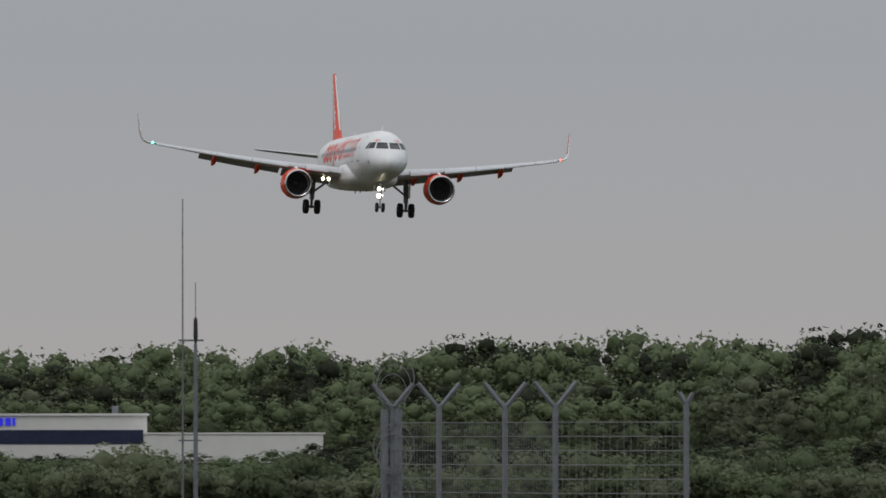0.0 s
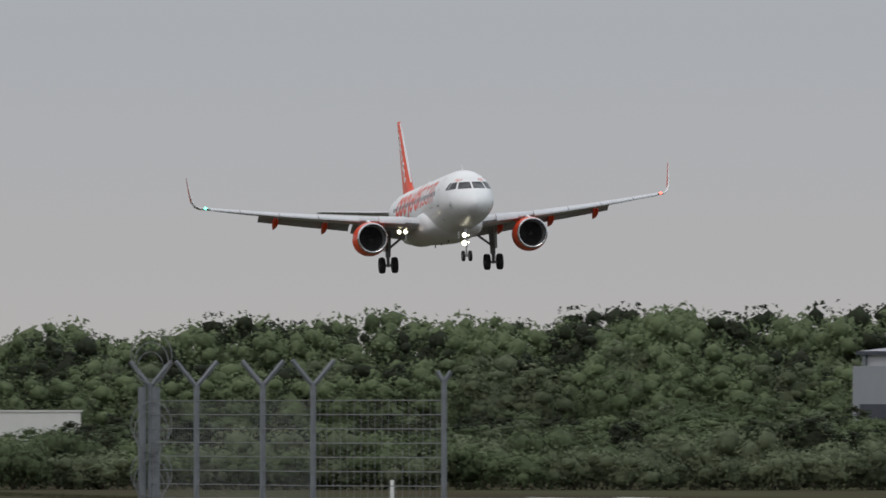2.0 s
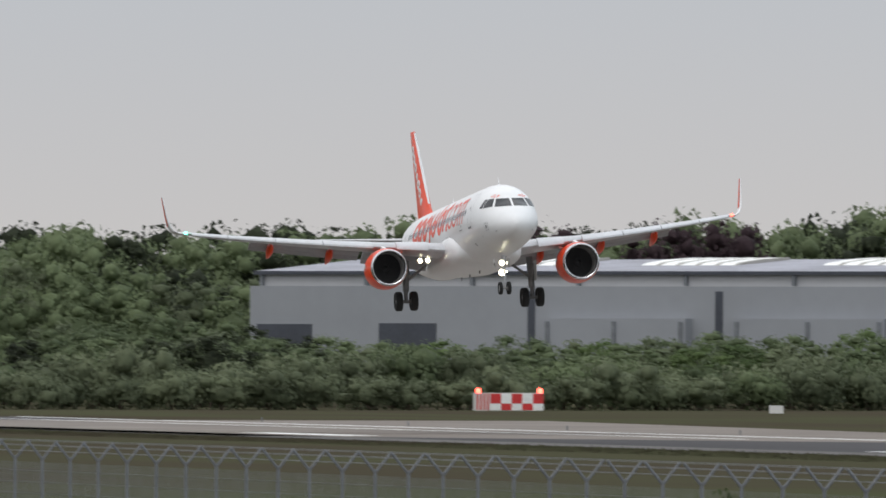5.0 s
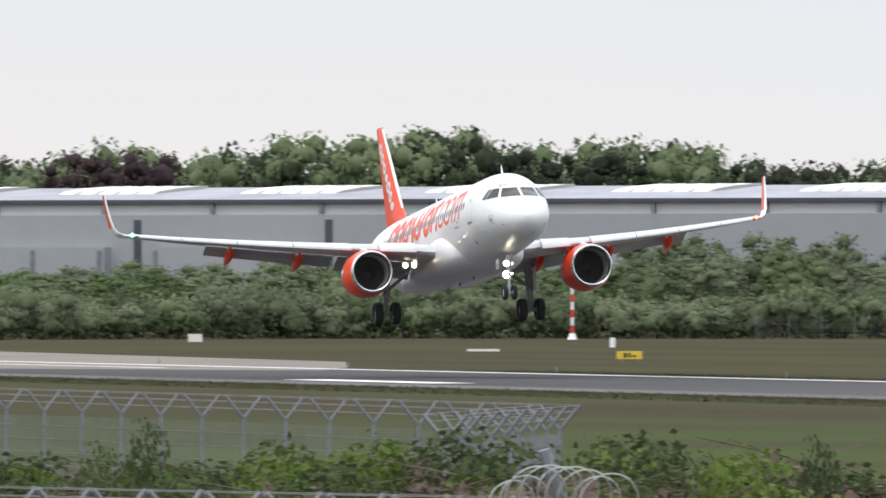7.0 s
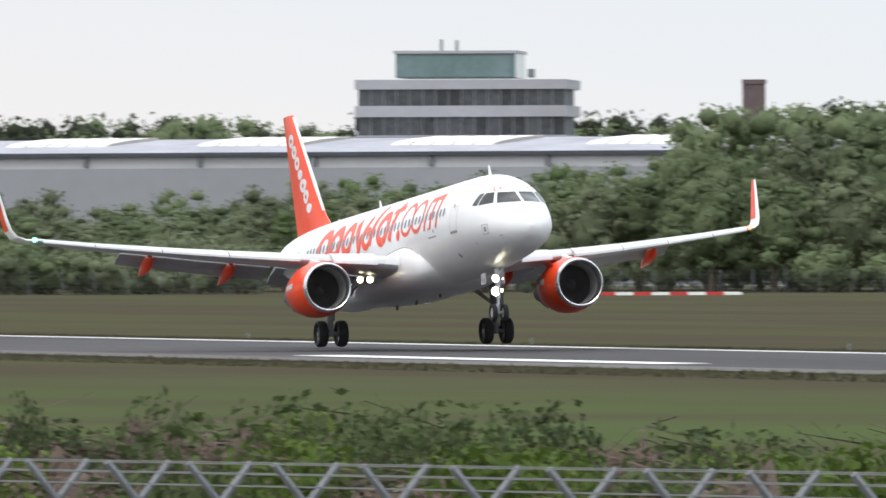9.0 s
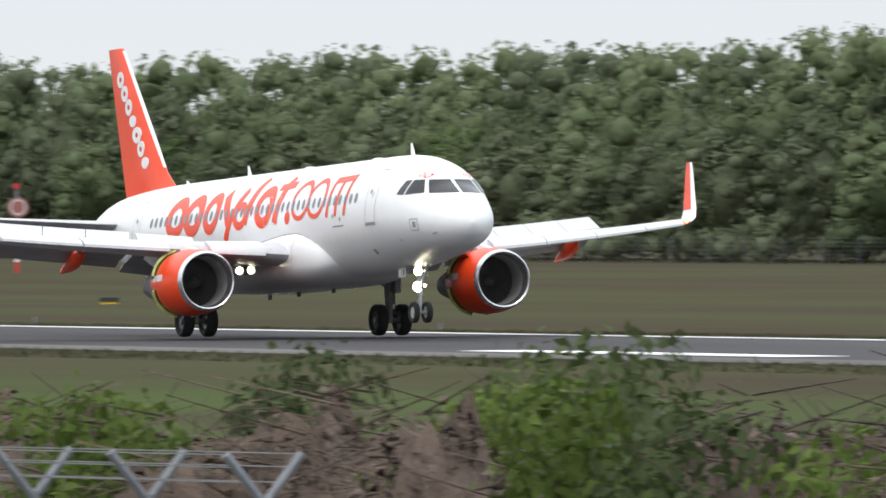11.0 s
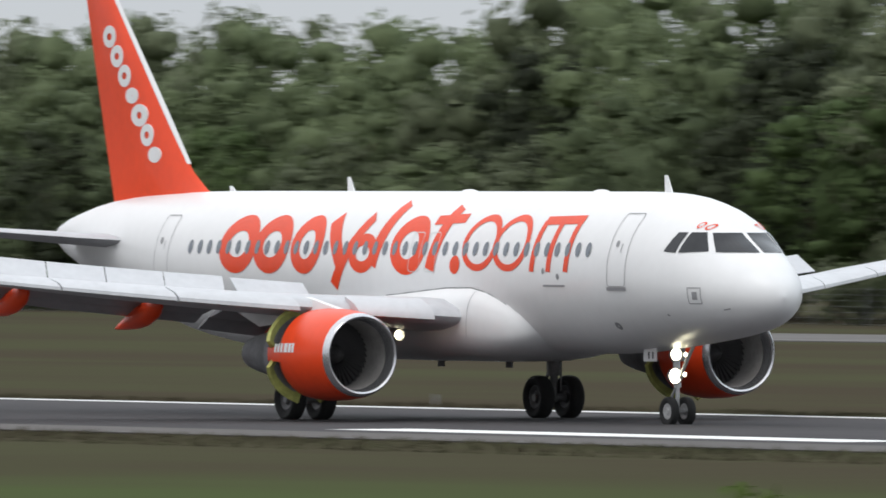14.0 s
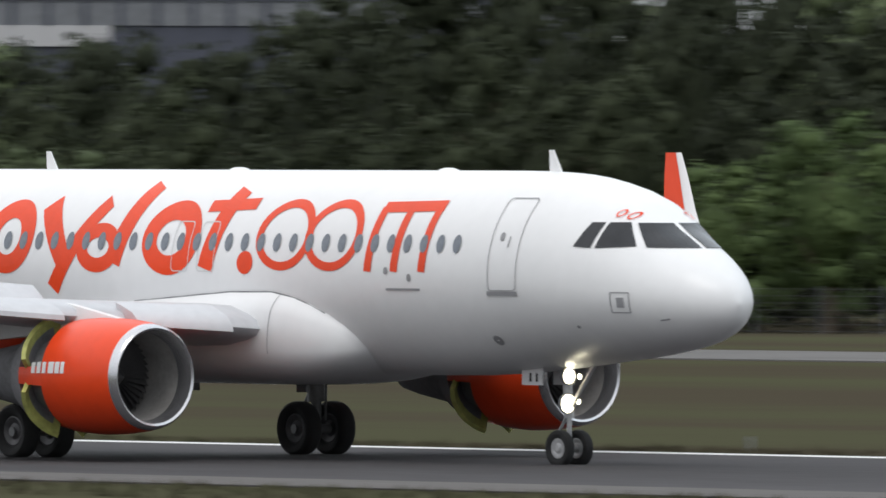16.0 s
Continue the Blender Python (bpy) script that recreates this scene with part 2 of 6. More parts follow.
LEAFBRIGHT = leafmat("bright_bramble_leaves", (0.08, 0.12, 0.026), (0.14, 0.195, 0.046), 0.6, 11.0, 0.03)


# ---- mesh building ----
class Shape:
    """Vertices and faces gathered into one mesh."""

    def __init__(self):
        self.v, self.f = [], []

    def add(self, verts, faces):
        k = len(self.v)
        self.v += [tuple(p) for p in verts]
        self.f += [tuple(i + k for i in f) for f in faces]
        return self

    def box(self, x0, x1, y0, y1, z0, z1):
        p = [(x, y, z) for x in (x0, x1) for y in (y0, y1) for z in (z0, z1)]
        return self.add(p, [(0, 1, 3, 2), (4, 6, 7, 5), (0, 4, 5, 1), (2, 3, 7, 6), (0, 2, 6, 4), (1, 5, 7, 3)])

    def loft(self, rings, caps=True, closed=True):
        n = len(rings[0])
        verts = [p for r in rings for p in r]
        faces = []
        for i in range(len(rings) - 1):
            for j in range(n if closed else n - 1):
                a, b = i * n + j, i * n + (j + 1) % n
                faces.append((a, b, b + n, a + n))
        if caps:
            faces.append(tuple(range(n))[::-1])
            faces.append(tuple(range((len(rings) - 1) * n, len(rings) * n)))
        return self.add(verts, faces)

    def tube(self, points, radii, n=8, caps=True):
        rings = []
        for i, p in enumerate(points):
            p = Vector(p)
            a = Vector(points[max(i - 1, 0)])
            b = Vector(points[min(i + 1, len(points) - 1)])
            d = (b - a).normalized()
            u = d.orthogonal().normalized()
            w = d.cross(u)
            r = radii if isinstance(radii, (int, float)) else radii[i]
            rings.append([p + (u * math.cos(2 * math.pi * k / n) + w * math.sin(2 * math.pi * k / n)) * r for k in range(n)])
        return self.loft(rings, caps)

    def lathe(self, profile, centre, n=32, axis="x"):
        """Turns (along, radius) pairs round a line through centre."""
        rings = []
        for a, r in profile:
            ring = []
            for k in range(n):
                c, s = math.cos(2 * math.pi * k / n) * r, math.sin(2 * math.pi * k / n) * r
                off = {"x": (a, c, s), "y": (s, a, c), "z": (c, s, a)}[axis]
                ring.append(tuple(q + o for q, o in zip(centre, off)))
            rings.append(ring)
        return self.loft(rings, caps=False)

    def grid(self, rows):
        n = len(rows[0])
        faces = [(i * n + j, i * n + j + 1, (i + 1) * n + j + 1, (i + 1) * n + j) for i in range(len(rows) - 1) for j in range(n - 1)]
        return self.add([p for r in rows for p in r], faces)

    def mesh(self, name, material, smooth=False):
        me = bpy.data.meshes.new(name)
        me.from_pydata(self.v, [], self.f)
        bm = bmesh.new()
        bm.from_mesh(me)
        bmesh.ops.recalc_face_normals(bm, faces=bm.faces)
        bm.to_mesh(me)
        bm.free()
        for q in material if isinstance(material, (list, tuple)) else [material]:
            me.materials.append(q)
        if smooth:
            me.polygons.foreach_set("use_smooth", [True] * len(me.polygons))
            me.set_sharp_from_angle(angle=radians(40))
        return me


def part(name, shape, material, parent=None, label="", smooth=False, at=None):
    ob = new(name, shape.mesh(name, material, smooth))
    if parent:
        ob.parent = parent
    if at is not None:
        ob.matrix_basis = at
    if label:
        ob["label"] = label
    return ob


def thing(name, label, category, group="", kind="", at=None):
    ob = tagged(new(name), label, category, group, kind)
    ob.empty_display_size = 0.5
    if at is not None:
        ob.matrix_basis = at
    return ob


def polar(bearing, d):
    return d * math.cos(radians(bearing)), d * math.sin(radians(bearing))


# ---- ground ----
PROFILE = [(-3000, 3.0), (-40, 3.6), (-8, 4.0), (8, 4.0), (24, 2.6), (36, 1.5), (60, 1.2), (120, 0.0), (5000, 0.0)]


def ground_z(y):
    for (a, za), (b, zb) in zip(PROFILE, PROFILE[1:]):
        if y <= b:
            return za + (zb - za) * (y - a) / (b - a)
    return 0.0


def build_ground():
    ys = sorted(set([p[0] for p in PROFILE] + list(range(8, 124, 4)) + [150, 190, 250, 300, 400, 600, 1000, 2000]))
    xs = [-4800, -2500, -1600, -1300, -1000, -800, -600, -400, -300, -200, -150, -100, -50, 0, 100, 400, 1500]
    s = Shape().grid([[(x, y, ground_z(y)) for y in ys] for x in xs])
    tagged(part("ground", s, GRASS, smooth=True), "dry brownish green airfield grass meadow", "grass", kind="structure")


build_ground()


def build_runway():
    r = Shape()
    r.box(-1150, 500, RUNWAY - 20.5, RUNWAY + 12.2, -0.3, 0.03)
    runway = tagged(part("runway", r, ASPHALT), "dark grey asphalt runway with white markings", "runway", kind="structure")
    far_line = Shape().box(-1150, 500, RUNWAY + 10.6, RUNWAY + 11.6, 0.03, 0.036)
    part("side_stripe", far_line, ROADPAINT, runway)
    shoulder = Shape().box(-1150, 500, RUNWAY - 20.4, RUNWAY - 15.2, 0.03, 0.034)
    part("shoulder", shoulder, PALEASPHALT, runway, "paler worn shoulder")
    for x, x1 in ((-961, -932), (-808, -779), (-669, -620), (-515, -487), (-363, -338), (-215, -187)):
        part("touchdown_stripe", Shape().box(x, x1, RUNWAY - 13.0, RUNWAY - 10.6, 0.03, 0.036), ROADPAINT, runway)
    pad = Shape().add([(-1105, 196, 0.034), (-930, 197, 0.034), (-880, 224, 0.034), (-905, 232, 0.034), (-960, 246, 0.034), (-1105, 256, 0.034)], [(0, 1, 2, 3, 4, 5)])
    tagged(part("taxiway_pad", pad, CONCRETE), "pale worn concrete taxiway pad joining the runway", "pavement", kind="structure")
    lines = Shape().box(-1150, -905, RUNWAY + 4.2, RUNWAY + 4.8, 0.036, 0.042)
    part("lead_line", lines, ROADPAINT, runway)
    road = Shape().box(-640, 200, 356, 376, -0.2, 0.05)
    tagged(part("service_road", road, ROADGREY), "pale grey perimeter road beyond the grass", "road", kind="structure")


build_runway()


# ---- airliner ----
STATIONS = [  # x, centre height, half width, rise, fall
    (18.25, 3.38, 0.02, 0.02, 0.02), (18.17, 3.38, 0.30, 0.29, 0.27), (17.9, 3.40, 0.66, 0.56, 0.54), (17.4, 3.45, 1.06, 0.90, 0.84),
    (16.85, 3.51, 1.33, 1.16, 1.05), (16.35, 3.56, 1.50, 1.38, 1.18), (15.95, 3.61, 1.60, 1.64, 1.29), (15.5, 3.66, 1.70, 1.88, 1.40), (14.5, 3.74, 1.84, 2.10, 1.58),
    (13.5, 3.83, 1.93, 2.17, 1.77), (12.3, 3.91, 1.975, 2.15, 1.96), (10.5, 3.95, 1.975, 2.12, 2.10), (8.0, 3.95, 1.975, 2.12, 2.12),
    (-8.0, 3.95, 1.975, 2.12, 2.12), (-11.0, 4.02, 1.92, 2.04, 1.93), (-14.0, 4.27, 1.66, 1.72, 1.58)]
STATIONS += [(-17.0, 4.56, 1.18, 1.24, 1.16), (-19.0, 4.72, 0.72, 0.74, 0.70), (-20.2, 4.80, 0.36, 0.36, 0.34), (-20.5, 4.82, 0.16, 0.16, 0.16)]


def fuselage_at(x):
    """Centre height, half width, rise and fall of the fuselage at x, smoothly between the stations."""
    st = STATIONS
    i = 0
    while i < len(st) - 2 and x < st[i + 1][0]:
        i += 1
    a, b = st[i], st[i + 1]
    t = min(max((x - a[0]) / (b[0] - a[0]), 0), 1)
    out = []
    for k in range(1, 5):
        h = b[0] - a[0]
        sl = (b[k] - a[k]) / h
        pre = (a[k] - st[i - 1][k]) / (a[0] - st[i - 1][0]) if i else sl * 1.6
        nxt = (st[i + 2][k] - b[k]) / (st[i + 2][0] - b[0]) if i + 2 < len(st) else sl
        m0 = 0 if pre * sl <= 0 else 2 * pre * sl / (pre + sl)
        m1 = 0 if nxt * sl <= 0 else 2 * nxt * sl / (nxt + sl)
        t2, t3 = t * t, t * t * t
        out.append((2 * t3 - 3 * t2 + 1) * a[k] + (t3 - 2 * t2 + t) * h * m0 + (3 * t2 - 2 * t3) * b[k] + (t3 - t2) * h * m1)
    return out


def skin(x, z, side=-1, lift=0.012):
    """The point of the fuselage's skin at x and height z on one side, lifted off it a little."""
    zc, w, up, down = fuselage_at(x)
    h = up if z > zc else down
    q = max(-0.995, min(0.995, (z - zc) / h))
    y = w * math.sqrt(1 - q * q)
    n = Vector((0, y / (w * w), (z - zc) / (h * h))).normalized() * lift
    return (x, side * (y + n.y), z + n.z)


def skin_bar(s, x0, z0, x1, z1, w, side=-1, lift=0.012, n=8):
    """A straight stripe on the skin."""
    d = Vector((x1 - x0, z1 - z0)).normalized()
    p = Vector((-d.y, d.x)) * w / 2
    rows = []
    for k in range(n + 1):
        t = k / n
        x, z = x0 + (x1 - x0) * t, z0 + (z1 - z0) * t
        rows.append([skin(x + p.x * q, z + p.y * q, side, lift) for q in (-1, -0.5, 0, 0.5, 1)])
    return s.grid(rows)


def skin_ring(s, cx, cz, rx, rz, w, a0=0, a1=360, side=-1, lift=0.012, n=36):
    """An oval ring, or part of one, on the skin."""
    rows = []
    for k in range(n + 1):
        a = radians(a0 + (a1 - a0) * k / n)
        rows.append([skin(cx + math.cos(a) * (rx - w * q), cz + math.sin(a) * (rz - w * q * 0.85), side, lift) for q in (0, 0.35, 0.7, 1)])
    return s.grid(rows)


def skin_patch(s, corners, side=-1, lift=0.014, n=8):
    """A four-cornered patch on the skin: corners as (x, z), in order."""
    a, b, c, d = [Vector(q) for q in corners]
    rows = []
    for i in range(n + 1):
        u = i / n
        p, q = a.lerp(b, u), d.lerp(c, u)
        rows.append([skin(*p.lerp(q, j / n), side, lift) for j in range(n + 1)])
    return s.grid(rows)


FAIRING = [(7.98, 1.3, 2.3, 2.62), (7.88, 1.58, 2.14, 2.84), (7.65, 1.82, 1.97, 3.08), (7.28, 2.0, 1.83, 3.32), (6.8, 2.12, 1.72, 3.54), (6.3, 2.2, 1.65, 3.71), (5.6, 2.25, 1.6, 3.83), (4.2, 2.28, 1.58, 3.8)]
FAIRING += [(2, 2.3, 1.58, 3.6), (-2, 2.25, 1.6, 3.3), (-4.5, 2.1, 1.72, 3.1), (-6.5, 1.6, 1.84, 2.7), (-7.5, 0.9, 2.0, 2.4)]


def fairing_half(x, z):
    """Half width of the wing root fairing at x and height z, or nothing above and below it."""
    xs = [-r[0] for r in FAIRING]
    w, z0, z1 = [float(np.interp(-x, xs, [r[k] for r in FAIRING])) for k in (1, 2, 3)]
    q = abs(z - (z0 + z1) / 2) / ((z1 - z0) / 2)
    return w * (1 - q ** (1 / 0.31)) ** 0.31 if q < 1 else 0.0


def fairing_top(x):
    """Height at which the fairing meets the fuselage's side."""
    z = 3.9
    while z > 2.4 and fairing_half(x, z) < -skin(x, z, -1, 0)[1]:
        z -= 0.01
    return z


def fairing_side(x, z, side, dx):
    return (x + dx, side * (fairing_half(x, z) + 0.012), z)


def build_fuselage(jet):
    s = Shape()
    xs = [18.25, 18.24, 18.2, 18.1, 17.95, 17.7, 17.45, 17.2, 16.95, 16.6, 16.2, 15.8, 15.4, 14.9, 14.4, 13.9, 13.4, 12.9, 12.3, 11.5, 10.5]
    xs += [9, 6, 3, 0, -3, -6, -8, -9, -10, -11, -12, -13, -14, -15, -16, -17, -18, -19, -19.6, -20.2, -20.5]
    rings = []
    for x in xs:
        zc, w, up, down = fuselage_at(x)
        ring = []
        for k in range(64):
            a = 2 * math.pi * k / 64
            ring.append((x, math.cos(a) * w, zc + math.sin(a) * (up if math.sin(a) > 0 else down)))
        rings.append(ring)
    s.loft(rings)
    part("fuselage", s, WHITE, jet, "glossy white painted fuselage", smooth=True)
    # wing-to-body fairing
    b = Shape()
    rings = []
    for x, w, z0, z1 in FAIRING:
        ring = []
        for k in range(32):
            a = 2 * math.pi * k / 32
            c, sn = math.cos(a), math.sin(a)
            e = 0.62
            ring.append((x, math.copysign(abs(c) ** e, c) * w, (z0 + z1) / 2 + math.copysign(abs(sn) ** e, sn) * (z1 - z0) / 2))
        rings.append(ring)
    b.loft(rings)
    part("belly_fairing", b, WHITE, jet, "white painted wing root fairing", smooth=True)
    for side in (-1, 1):
        rows = []
        for k in range(25):
            x = 7.2 - k * 0.26
            z = fairing_top(x)
            rows.append([skin(x, z + q, side, 0.02) for q in (-0.015, 0.015)])
        part("fairing_seam", Shape().grid(rows), UNDER, jet, "dark seam along the fairing")
        rows = [[fairing_side(5.9 - 0.12 * (k / 10), 3.55 - k * 0.13, side, dx) for dx in (-0.01, 0.01)] for k in range(11)]
        part("fairing_joint", Shape().grid(rows), SEAM, jet)
    for z, x in ((6.5, 12.5), (6.45, -4.2), (6.2, -10.7)):
        a = Shape()
        k = z - 6.0
        a.loft([[(x + 0.18, 0.02, 5.98), (x + 0.18, -0.02, 5.98), (x - 0.22, -0.02, 5.98), (x - 0.22, 0.02, 5.98)], [(x - 0.12, 0.01, 6 + k), (x - 0.12, -0.01, 6 + k), (x - 0.26, -0.01, 6 + k), (x - 0.26, 0.01, 6 + k)]])
        part("blade_aerial", a, WHITE, jet)
    for x in (2.1, 9.0):
        a = Shape().lathe([(0, 0.24), (0.05, 0.2), (0.08, 0.1), (0.085, 0.01)], (x, 0, 6.04), 16, "z")
        part("antenna_dome", a, WHITE, jet, smooth=True)
    for x in (0.6, -2.4, 4.2):
        a = Shape().box(x - 0.16, x + 0.16, -0.02, 0.02, 1.42, 1.62)
        part("belly_aerial", a, UNDER, jet)


def build_livery(jet):
    for side in (-1, 1):
        ovals = ((-7.1, 4.64, 1.02, 0.78, 0.5), (-5.25, 4.64, 0.98, 0.78, 0.5), (-3.35, 4.64, 0.84, 0.78, 0.46), (-0.25, 4.42, 0.72, 0.52, 0.36))
        ovals += ((2.15, 4.64, 0.95, 0.78, 0.48), (4.72, 4.14, 0.26, 0.24, 0.26), (5.9, 4.72, 0.92, 0.74, 0.21), (7.5, 4.72, 0.92, 0.74, 0.21))
        for o in ovals:
            part("oval_emblem", skin_ring(Shape(), *o, side=side), ORANGE, jet, "large orange painted oval")
        bars = ((-2.3, 5.35, -1.35, 4.1, 0.5), (-0.35, 5.4, -1.75, 3.55, 0.38), (0.85, 5.75, 0.3, 4.1, 0.48), (3.85, 5.65, 3.4, 4.0, 0.48), (3.05, 5.3, 4.6, 5.36, 0.24))
        bars += ((8.75, 3.98, 8.87, 5.3, 0.23), (9.6, 3.98, 9.72, 5.3, 0.23), (10.5, 3.98, 10.62, 5.3, 0.23), (8.8, 5.3, 10.75, 5.34, 0.22))
        for i, o in enumerate(bars):
            part("bar_emblem", skin_bar(Shape(), *o, side, 0.012 + 0.002 * (i % 2)), ORANGE, jet, "orange painted bar")
        for x, z in ((15.62, 5.2), (15.83, 5.15)):
            part("nose_mark", skin_ring(Shape(), x, z, 0.075, 0.075, 0.025, side=side, lift=0.02, n=18), ORANGE, jet)
    pane = Shape()
    pane.add([skin(0, 4.56, -1, 0.016)] + [skin(math.cos(2 * math.pi * k / 16) * 0.125, 4.56 + math.sin(2 * math.pi * k / 16) * 0.19, -1, 0.016) for k in range(16)], [(0, 1 + k, 1 + (k + 1) % 16) for k in range(16)])
    me = pane.mesh("cabin_window", PANE)
    for side in (-1, 1):
        for i in range(41):
            x = -9.75 + i * 0.533
            ob = new("cabin_window", me)
            ob.parent = jet
            tail = fuselage_at(x)[1] - 1.975
            ob.matrix_basis = Matrix.Translation((x, side * tail, 0)) @ Matrix.Diagonal((1, 1 if side < 0 else -1, 1, 1))
    for side in (-1, 1):
        for x, z0, z1, w, name in ((13.05, 3.62, 5.5, 0.84, "cabin_door"), (-11.4, 3.75, 5.4, 0.8, "cabin_door"), (2.55, 3.95, 4.98, 0.55, "overwing_exit"), (3.4, 3.95, 4.98, 0.55, "overwing_exit"), (6.7, 2.2, 3.2, 1.3, "cargo_door")):
            if name == "cargo_door" and side < 0:
                continue
            s = Shape()
            for a, b in (((x - w / 2, z0 + 0.1), (x - w / 2, z1 - 0.1)), ((x + w / 2, z0 + 0.1), (x + w / 2, z1 - 0.1)), ((x - w / 2 + 0.1, z0), (x + w / 2 - 0.1, z0)), ((x - w / 2 + 0.1, z1), (x + w / 2 - 0.1, z1))):
                skin_bar(s, *a, *b, 0.02, side, 0.015, 10)
            for cx, cz, a0 in ((x + w / 2 - 0.1, z1 - 0.1, 0), (x - w / 2 + 0.1, z1 - 0.1, 90), (x - w / 2 + 0.1, z0 + 0.1, 180), (x + w / 2 - 0.1, z0 + 0.1, 270)):
                skin_ring(s, cx, cz, 0.112, 0.112, 0.024, a0, a0 + 90, side, 0.015, 4)
            if name == "cabin_door":
                skin_bar(s, x - w / 2 - 0.04, z0 - 0.06, x + w / 2 + 0.04, z0 - 0.06, 0.09, side, 0.02, 6)
                skin_ring(s, x - 0.12, 4.72, 0.07, 0.09, 0.07, side=side, n=10)
                skin_bar(s, x + 0.1, 4.5, x + 0.12, 4.72, 0.03, side, 0.015, 2)
            part(name, s, BELLY if name == "overwing_exit" else SEAM, jet)
        part("service_panel", skin_bar(Shape(), 9.35, 3.62, 10.45, 3.62, 0.05, side, 0.02), SEAM, jet)
        for cx, cz, rx, rz in ((9.35, 4.0, 0.07, 0.08), (10.1, 3.86, 0.07, 0.08), (12.4, 2.6, 0.14, 0.1), (15.0, 2.9, 0.05, 0.03)):
            part("port", skin_ring(Shape(), cx, cz, rx, rz, rz, side=side, n=12), SEAM, jet)
        part("probe", skin_bar(Shape(), 17.1, 3.05, 17.3, 3.08, 0.03, side, 0.02, 3), SEAM, jet)
        part("sensor", skin_patch(Shape(), ((16.2, 3.3), (16.38, 3.3), (16.38, 3.5), (16.2, 3.5)), side, n=3), SEAM, jet)
        s = Shape()
        for a, b in (((16.05, 3.2), (16.5, 3.2)), ((16.05, 3.6), (16.5, 3.6)), ((16.05, 3.2), (16.05, 3.6)), ((16.5, 3.2), (16.5, 3.6))):
            skin_bar(s, *a, *b, 0.025, side, 0.014, 4)
        part("sensor_frame", s, SEAM, jet)
        for quad in (((14.95, 4.53), (15.4, 4.5), (15.47, 5.02), (15.17, 5.02)), ((15.5, 4.5), (16.32, 4.53), (15.9, 5.02), (15.56, 5.02))):
            part("side_windscreen", skin_patch(Shape(), quad, side), CABINGLASS, jet, "dark cockpit side window")
        part("front_windscreen", windscreen(side), CABINGLASS, jet, "dark cockpit front window")


def windscreen(side):
    """The front pane: bounded by the side post and the middle post, on the skin."""
    rows = []
    for i in range(9):
        u = i / 8
        z = 4.51 + 0.5 * u
        line = []
        for j in range(9):
            v = j / 8
            # from the outer post to the middle post, by the angle round the section
            lo = 16.2
            y_out, y_in = 0.99 - 0.2 * u, 0.06
            y = y_out + (y_in - y_out) * v
            x = lo
            for _ in range(30):
                zc, w, up, down = fuselage_at(x)
                q = (y / w) ** 2 + ((z - zc) / up) ** 2
                x += (1 - q) * 0.35
            line.append((x + 0.014, side * (y + 0.004), z + 0.01))
        rows.append(line)
    return Shape().grid(rows)


HINGE = (0.0, 2.0, 2.75)


def wing_z(y):
    q = y - 2.0
    return q * 0.105 + 0.0025 * q * q


def leading(y):
    return 6.5 - (y - 2.0) * 0.605


def trailing(y):
    return -0.6 if y < 6.4 else -0.6 - (y - 6.4) * 0.315


def airfoil(y, x0, x1, thick, drop=0.0):
    """A section ring at span y between nose x0 and tail x1, in the wing's space."""
    c = x0 - x1
    up = [(0, 0), (0.02, 0.35), (0.08, 0.62), (0.2, 0.92), (0.4, 1.0), (0.65, 0.72), (0.85, 0.34), (1.0, 0.04)]
    pts = [(x0 - t * c, wing_z(y) + h * thick * 0.58 - drop * t) for t, h in up]
    pts += [(x0 - t * c, wing_z(y) - h * thick * 0.42 - drop * t) for t, h in up[::-1][:-1]]
    return pts


